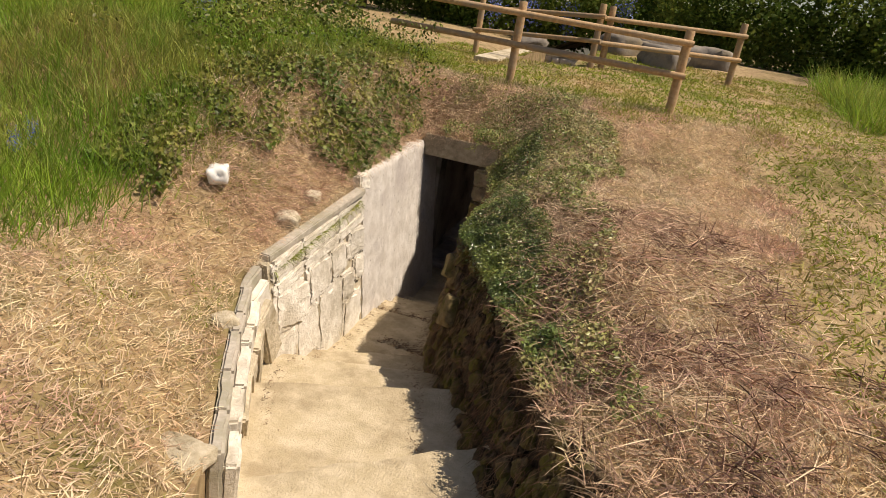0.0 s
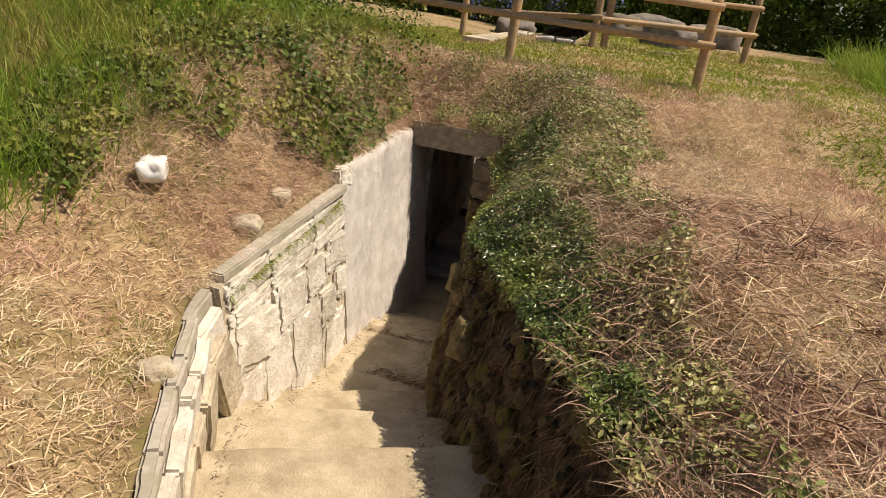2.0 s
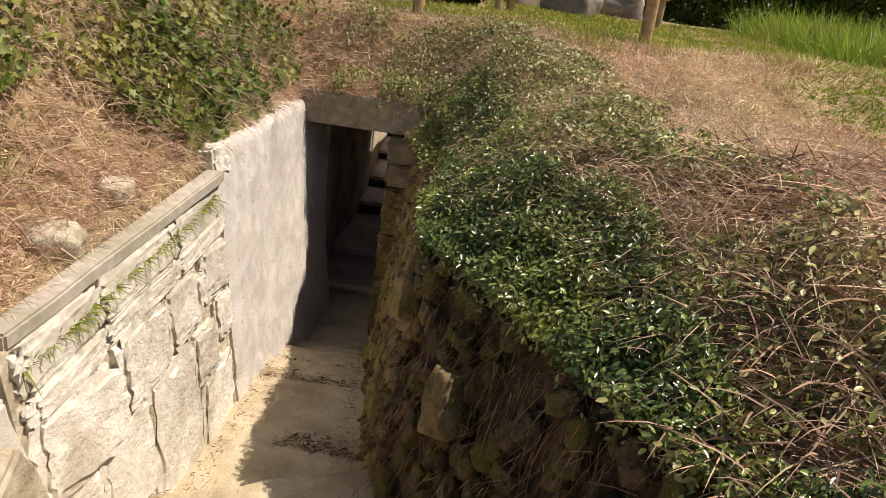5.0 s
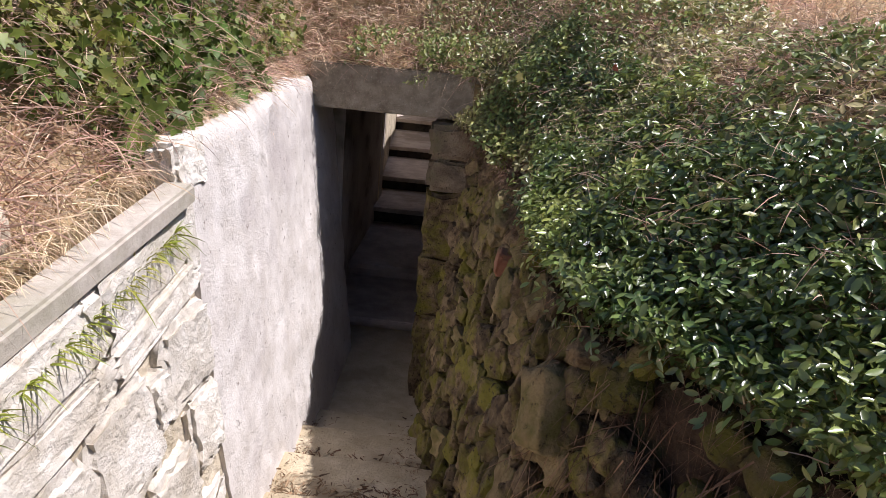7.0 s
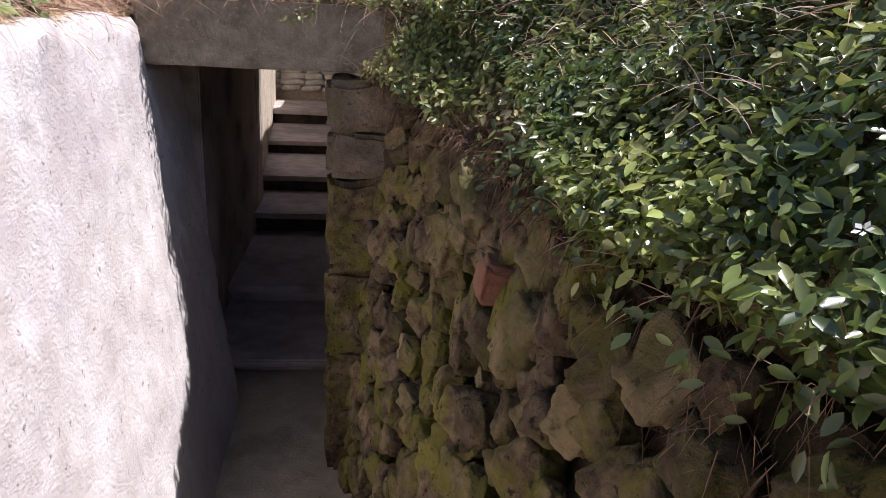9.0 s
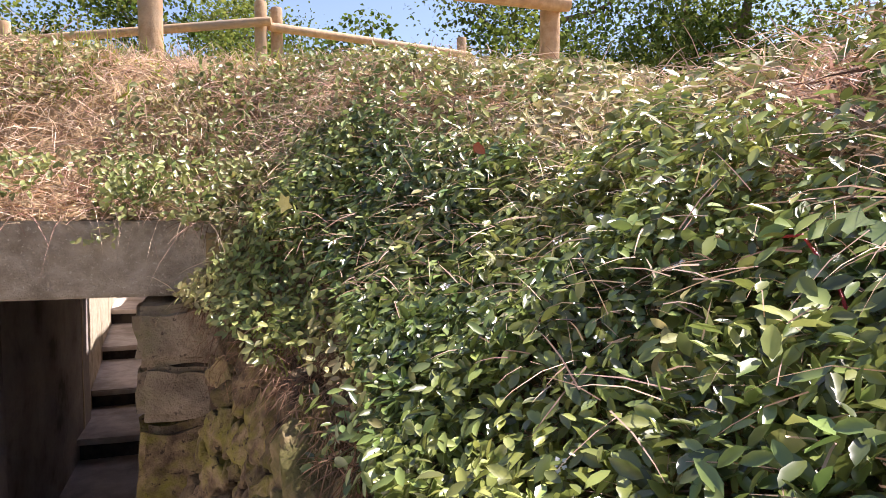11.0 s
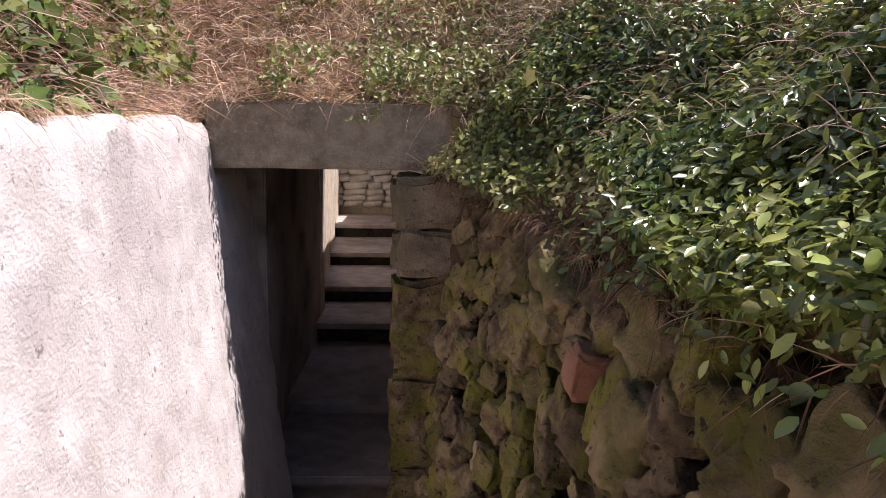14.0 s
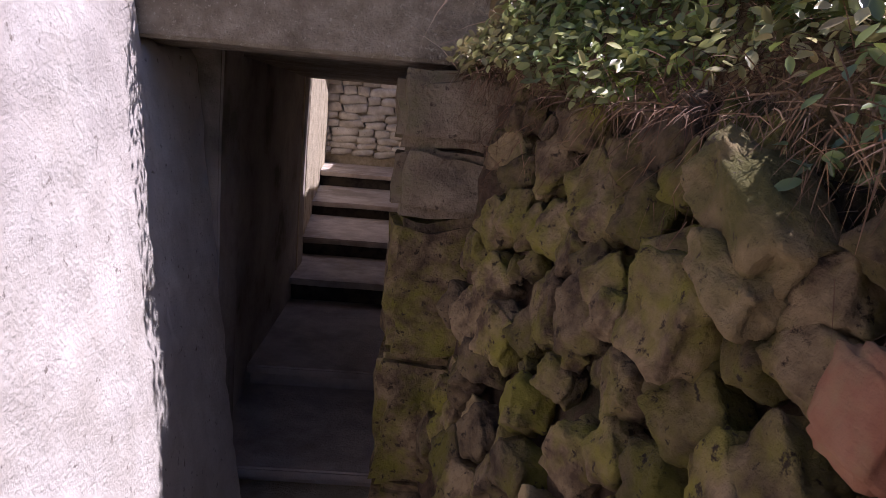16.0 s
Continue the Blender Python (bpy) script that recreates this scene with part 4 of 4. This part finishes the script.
# tall green grass on the left
def tall(x, y):
    if x > -1.15 - 0.22 * (y + 6) * (y > -6) * 0.0:
        return 0.0
    return smooth((-1.1 - x + 0.5 * clump(x, y, 0.9, 1)) / 0.9) * (1.0 if y < -1 else 0.7)
P, N = on_ground(46000, -5.5, -1.0, -8.5, 2.5, tall)
n = len(P)
U = unit(np.array([0.1, -0.1, 1.0]) + rng.normal(size=(n, 3)) * np.array([0.35, 0.35, 0.1]))
stuff("tall_grass", tri_mesh("tall_grass", *blades(P, U, rng.uniform(0.2, 0.6, n), rng.uniform(0.005, 0.011, n), rng.uniform(0.1, 0.5, n)), M_TALL), "tall lush green meadow grass", "grass")
# mixed weeds on the left bank top
P, N = on_ground(15000, -4.5, -0.5, -4.4, 2.5, lambda x, y: (0.9 if d_left(x, y) > 0.75 else 0.35) * (d_left(x, y) > 0.3 + 0.5 * smooth((-2.6 - y) / 0.8)))
n = len(P)
U = unit(np.array([0, 0, 0.9]) + rng.normal(size=(n, 3)) * np.array([0.5, 0.5, 0.25]))
stuff("bank_weeds", tri_mesh("bank_weeds", *blades(P, U, rng.uniform(0.15, 0.55, n), rng.uniform(0.004, 0.008, n), rng.uniform(0.1, 0.5, n)), M_LAWN), "yellowing mixed weeds on the bank", "weeds")
P, N = on_ground(3800, -3.5, -0.8, -3.6, 1.5, lambda x, y: 0.9 * (clump(x, y, 1.1, 12) > 0.05))
n = len(P)
stuff("bramble", tri_mesh("bramble", *leaves(P + N * rng.uniform(0.1, 0.75, (n, 1)), unit(N + [0.2, -0.3, 0.4]), rng.uniform(0.035, 0.07, n), wide=1.3, spread=0.8), M_IVY), "bramble leaves above the bank", "bramble")

# lawn round the fence
def lawn(x, y):
    return 0.0 if trench(x, y) or (x < 2 and y < 0.5) else (1.0 if y > 0.6 + 0.7 * clump(x, y, 0.7, 8) or x > 4.2 + 0.8 * clump(x, y, 0.6, 5) else 0.0)
P, N = on_ground(56000, -2.5, 8.5, -7.0, 8.0, lawn)
n = len(P)
U = unit(np.array([0, 0, 0.6]) + rng.normal(size=(n, 3)) * np.array([0.6, 0.6, 0.2]))
stuff("lawn", tri_mesh("lawn", *blades(P, U, rng.uniform(0.04, 0.13, n), rng.uniform(0.010, 0.018, n), rng.uniform(0.1, 0.4, n)), M_LAWN), "rough green and yellow lawn", "grass")
# tufts on the crest and a big tuft at the right
P, N = on_ground(1800, -1.5, 4.5, 0.5, 1.6, lambda x, y: 1.0 * (clump(x, y, 2.2, 3) > 0.0))
n = len(P)
U = unit(np.array([0, 0, 1.0]) + rng.normal(size=(n, 3)) * np.array([0.35, 0.35, 0.1]))
stuff("crest_grass", tri_mesh("crest_grass", *blades(P, U, rng.uniform(0.12, 0.3, n), rng.uniform(0.004, 0.008, n), rng.uniform(0.1, 0.5, n)), M_LAWN), "longer grass along the crest", "grass")
P, N = on_ground(5000, 5.9, 9.0, 3.0, 8.5, lambda x, y: 0.9)
n = len(P)
U = unit(np.array([-0.1, -0.1, 1.0]) + rng.normal(size=(n, 3)) * np.array([0.4, 0.4, 0.1]))
stuff("grass_tuft", tri_mesh("grass_tuft", *blades(P, U, rng.uniform(0.4, 1.0, n), rng.uniform(0.008, 0.016, n), rng.uniform(0.1, 0.5, n)), M_TALL), "tall tuft of green grass", "grass")

# dirt and litter against the risers and along the foot of the walls
co, tr, base = [], [], 0
for ya, x0, x1, z in ((-0.67, -0.35, 0.6, -0.34), (-1.14, -0.3, 0.62, -0.17), (-1.62, -0.28, 0.68, 0.0), (-2.05, -0.25, 0.75, 0.13), (-3.0, 0.3, 1.1, 0.20)):
    m = 330
    p = np.stack([rng.uniform(x0, x1, m), ya + 0.02 + np.abs(rng.normal(size=m)) * 0.09, np.full(m, z + 0.012)], 1)
    u = unit(rng.normal(size=(m, 3)) * np.array([1, 1, 0.25]))
    c, t = blades(p, u, rng.uniform(0.02, 0.07, m), rng.uniform(0.004, 0.012, m), rng.uniform(0, 0.2, m))
    co.append(c)
    tr.append(t + base)
    base += len(c)
m = 600
ys_l = rng.uniform(-6.0, -0.8, m)
for side in (-1, 1):
    p = np.array([((wall_x(y, 0.2) + 0.03 + d) if side < 0 else (lerp_line(FOOT, y) - d), y, tread_z(y, wall_x(y, 0.2) if side < 0 else lerp_line(FOOT, y)) + 0.014) for y, d in zip(ys_l, np.abs(rng.normal(size=m)) * 0.07)])
    u = unit(rng.normal(size=(m, 3)) * np.array([1, 1, 0.3]))
    c, t = blades(p, u, rng.uniform(0.015, 0.05, m), rng.uniform(0.003, 0.006, m), rng.uniform(0, 0.3, m))
    co.append(c)
    tr.append(t + base)
    base += len(c)
stuff("step_litter", tri_mesh("step_litter", np.concatenate(co), np.concatenate(tr), M_ROOT), "dry brown litter gathered on the steps", "litter")

# a bramble shoot with a red stem and pale shining leaves on the ground cover
sprig = tagged(new("bramble_shoot"), "red-stemmed bramble shoot with shining lobed leaves", "bramble")
def limb_tube(pts, r):
    v, f = [], []
    for k, q in enumerate(pts):
        d = (pts[min(k + 1, len(pts) - 1)] - pts[max(k - 1, 0)]).normalized().to_track_quat("Z", "Y")
        v += [q + d @ Vector((r * math.cos(1.0472 * a), r * math.sin(1.0472 * a), 0)) for a in range(6)]
    for k in range(len(pts) - 1):
        for a in range(6):
            f.append((k * 6 + a, k * 6 + (a + 1) % 6, k * 6 + 6 + (a + 1) % 6, k * 6 + 6 + a))
    return v, f
M_REDSTEM = mix_mat("red_stem", (0.36, 0.03, 0.04), (0.48, 0.06, 0.06), 40, rough=0.5, bump=0, island=None)
M_BRAMBLE = mix_mat("bramble_leaf", (0.14, 0.20, 0.06), (0.22, 0.27, 0.10), 30, rough=0.22, bump=0, island=None, spec=0.9, leaf=0.15)
def flank_at(x, y, up):
    return Vector((x, y, ground_z(x, y) + up))
v, f = limb_tube([flank_at(1.49, -2.40, 0.13), flank_at(1.48, -2.46, 0.15), flank_at(1.46, -2.53, 0.13), flank_at(1.43, -2.60, 0.08)], 0.0022)
part("stem", mesh_data("stem", v, f, M_REDSTEM), sprig, None, "thin red stem")
for x, y, up, sz in ((1.50, -2.39, 0.14, 0.042), (1.45, -2.50, 0.15, 0.055), (1.43, -2.52, 0.13, 0.045), (1.51, -2.52, 0.15, 0.05), (1.50, -2.56, 0.14, 0.045), (1.46, -2.60, 0.14, 0.052), (1.42, -2.58, 0.13, 0.05), (1.44, -2.64, 0.14, 0.055), (1.47, -2.66, 0.15, 0.045), (1.43, -2.38, 0.13, 0.05)):
    lco, lt = leaves(np.array([tuple(flank_at(x, y, up))]), np.array([(-0.35, -0.3, 0.9)]), np.array([sz]), LOBE, LOBE_T, 1.0, 0.25)
    part("leaf", tri_mesh("leaf", lco, lt, M_BRAMBLE), sprig)

# green weeds in the wall joints
P = np.stack([np.full(420, 0.0), rng.uniform(-4.6, -2.6, 420), np.zeros(420)], 1)
for p in P:
    p[0], p[2] = wall_x(p[1], cope_z(p[1]) - 0.16) + 0.0, cope_z(p[1]) - 0.16
U = unit(np.array([0.7, 0, 0.4]) + rng.normal(size=(420, 3)) * 0.5)
stuff("joint_weeds", tri_mesh("joint_weeds", *blades(P, U, rng.uniform(0.04, 0.13, 420), rng.uniform(0.004, 0.008, 420), rng.uniform(0.2, 0.6, 420)), M_LAWN), "green weeds growing in the wall joint", "weeds")

# white star flowers, a withered red leaf, hanging straws
flower_bm = bmesh.new()
for k in range(5):
    a = 2 * math.pi * k / 5
    c, s = math.cos(a), math.sin(a)
    q = [flower_bm.verts.new((r * math.cos(a + o), r * math.sin(a + o), z)) for r, o, z in ((0.002, 0, 0), (0.009, -0.45, 0.002), (0.013, 0, 0.003), (0.009, 0.45, 0.002))]
    flower_bm.faces.new(q)
flower_me = bm_data("flower", flower_bm, M_WHITE)
for k in range(26):
    y = rngs.uniform(-3.2, -1.4)
    x = lerp_line(RIM, y) + rngs.uniform(0.02, 0.6)
    ob = part("flower", flower_me, None, pose(x, y, ground_z(x, y) + 0.15, rngs.uniform(-40, 10), rngs.uniform(-40, -5), rngs.uniform(0, 90)))
    tagged(ob, "tiny white five-petalled flower among glossy leaves", "flower", "white flowers in the ground cover")
rco, rt = leaves(np.array([(1.42, -1.46, 2.44), (1.44, -1.45, 2.45)]), np.array([(-0.5, -0.8, 0.3)] * 2), np.array([0.038, 0.032]), wide=1.5, spread=0.3)
tagged(new("withered_leaf", tri_mesh("withered_leaf", rco, rt, M_REDLEAF)), "withered red-brown leaf lying on the ground cover", "leaf")
yco, yt = leaves(np.array([(1.02, -0.66, 2.27)]), np.array([(-0.5, -0.8, 0.3)]), np.array([0.07]), LOBE, LOBE_T, 1.0, 0.2)
tagged(new("yellow_leaf", tri_mesh("yellow_leaf", yco, yt, mix_mat("yellowed_leaf", (0.5, 0.45, 0.15), (0.6, 0.55, 0.22), 30, bump=0, island=None))), "pale yellow leaf caught among the creeper", "leaf")
sco, st = blades(np.array([(-0.36, -0.03, 2.33), (-0.44, -0.03, 2.2), (-0.40, -0.03, 2.4)]), unit(np.array([(0.85, -0.05, -0.5), (0.8, -0.05, -0.45), (0.3, -0.1, -0.8)])), np.array([0.40, 0.16, 0.3]), np.array([0.005, 0.005, 0.004]), np.array([0.02, 0.02, 0.05]))
tagged(new("hanging_straw", tri_mesh("hanging_straw", sco, st, M_STRAW)), "dry straws hanging across the lintel", "straw")

# blue flowering clumps
for k, (x, y, s) in enumerate(((-2.9, -2.1, 0.14), (-2.15, -5.6, 0.07), (-2.3, -5.3, 0.07), (-3.6, 15.0, 0.5), (-2.4, 15.4, 0.5), (-1.0, 15.6, 0.45), (0.8, 15.8, 0.5))):
    m = 160 if k < 3 else 300
    p = rng.normal(size=(m, 3)) * np.array([s * 0.4, s * 0.4, s * 0.75]) + np.array([x, y, ground_z(x, y) + s * 1.6 + (0.32 if k < 3 else 0.3)])
    co, t = leaves(p, np.tile([0, -0.5, 0.6], (m, 1)), rng.uniform(0.1, 0.2, m) * s, wide=1.5, spread=1.0)
    tagged(new("blue_flowers", tri_mesh("blue_flowers", co, t, M_BLUE)), "clump of small blue flowers in the grass" if k < 3 else "blue flowering clump before the wood", "flowers", kind="stuff")

# ---- wood behind ----
def tube(points, radii, segs=8):
    v, f = [], []
    for k, (p, r) in enumerate(zip(points, radii)):
        d = (points[min(k + 1, len(points) - 1)] - points[max(k - 1, 0)]).normalized()
        q = d.to_track_quat("Z", "Y")
        v += [p + q @ Vector((r * math.cos(2 * math.pi * s / segs), r * math.sin(2 * math.pi * s / segs), 0)) for s in range(segs)]
    for k in range(len(points) - 1):
        for s in range(segs):
            f.append((k * segs + s, k * segs + (s + 1) % segs, (k + 1) * segs + (s + 1) % segs, (k + 1) * segs + s))
    return v, f
def tree(x, y, tall_m, spread_m, seed, leaf_n, low=0.25):
    R = random.Random(seed)
    z0 = ground_z(x, y) - 0.1
    root = tagged(new("tree"), "leafy broad-crowned tree at the edge of the wood", "tree", "trees of the wood")
    root.matrix_basis = pose(x, y, z0)
    top = Vector((R.uniform(-0.5, 0.5), R.uniform(-0.5, 0.5), tall_m * 0.85))
    pts = [top * (k / 6) + Vector((0.12 * math.sin(k * 2 + seed), 0.1 * math.cos(k * 3 + seed), 0)) for k in range(7)]
    v, f = tube(pts, [0.03 * tall_m * 0.6 * (1 - 0.85 * k / 6) + 0.02 for k in range(7)])
    part("trunk", mesh_data("trunk", v, f, M_BARK), root)
    tips = []
    for k in range(11):
        h = low + (0.92 - low) * k / 10
        base = top * h
        a = k * 2.4 + seed
        reach = spread_m * (1.05 - 0.75 * abs(h - 0.5)) * R.uniform(0.7, 1.1)
        tip = base + Vector((math.cos(a) * reach, math.sin(a) * reach, reach * R.uniform(0.15, 0.5)))
        mid = (base + tip) / 2 + Vector((0, 0, -0.1 * reach))
        v, f = tube([base, mid, tip], [0.09 * tall_m / 9, 0.05 * tall_m / 9, 0.015], 6)
        part("limb", mesh_data("limb", v, f, M_BARK), root)
        tips += [(tip, 1.0), (mid, 0.7), ((mid + tip) / 2, 0.9)]
    tips.append((top, 0.9))
    per = leaf_n // len(tips)
    P = np.concatenate([np.array(t) + rng.normal(size=(per, 3)) * np.array([0.30, 0.30, 0.22]) * spread_m * s * 0.75 for t, s in tips])
    n = len(P)
    co, tr = leaves(P, np.tile([0, 0, 1.0], (n, 1)), rng.uniform(0.09, 0.17, n), SIMPLE, SIMPLE_T, 1.2, 0.9)
    part("crown", tri_mesh("crown", co, tr, M_WOODS), root)
for k, (x, y, h, s) in enumerate(((-9.5, 17, 9, 3.2), (-5.5, 19.5, 10.5, 3.4), (-1.2, 20, 9.5, 3.0), (10.5, 17, 10, 3.4), (14, 12, 11, 3.8), (16, 5, 10, 3.6), (-12, 9, 9, 3.4), (-13, 1, 9, 3.2), (18, 20, 12, 4), (2.0, 27, 8.0, 3.0))):
    tree(x, y, h, s, k + 3, 15000, 0.14)
# understorey: one dark mass of shrubs along the edge of the wood
pts, R = [], random.Random(12)
for cx, cy, rad, hh in [(-8 + 1.15 * k, 17.5 + 1.2 * math.sin(k * 1.7), 1.3, 2.2 + 0.9 * math.sin(k * 2.3)) for k in range(11)] + [(3.2 + 1.1 * k, 15.0 - 0.55 * k, 1.4, 2.6 + 0.7 * math.sin(k * 1.9)) for k in range(12)] + [(-6 - 0.7 * k, 6 - 1.7 * k, 1.5, 2.4 + 0.6 * math.sin(k * 2.1)) for k in range(7)]:
    gz = ground_z(cx, cy)
    for _ in range(2100):
        a, r = R.uniform(0, 2 * math.pi), rad * math.sqrt(R.random())
        pts.append((cx + r * math.cos(a), cy + r * math.sin(a), gz + hh * R.random() ** 0.8 * (1.15 - 0.5 * (r / rad) ** 2)))
for k in range(26):
    cx, cy, hh = -12 + 1.2 * k, 22.5 - 0.012 * (k - 10) ** 2 + 0.6 * math.sin(k * 2.2), 1.7 + 0.5 * math.sin(k * 1.3)
    for _ in range(900):
        pts.append((cx + R.gauss(0, 0.8), cy + R.gauss(0, 0.5), ground_z(cx, cy) + hh * R.random()))
P = np.array(pts)
n = len(P)
stuff("undergrowth", tri_mesh("undergrowth", *leaves(P, np.tile([0, -0.4, 0.8], (n, 1)), rng.uniform(0.10, 0.20, n), SIMPLE, SIMPLE_T, 1.2, 0.9), M_WOODS), "dark leafy undergrowth at the edge of the wood", "shrubs")

# ---- the plan's unit to metres ----
for ob in [o for o in scene.objects if o.parent is None and o.type in ("MESH", "EMPTY")]:
    ob.matrix_basis = Matrix.Scale(UNIT, 4) @ ob.matrix_basis
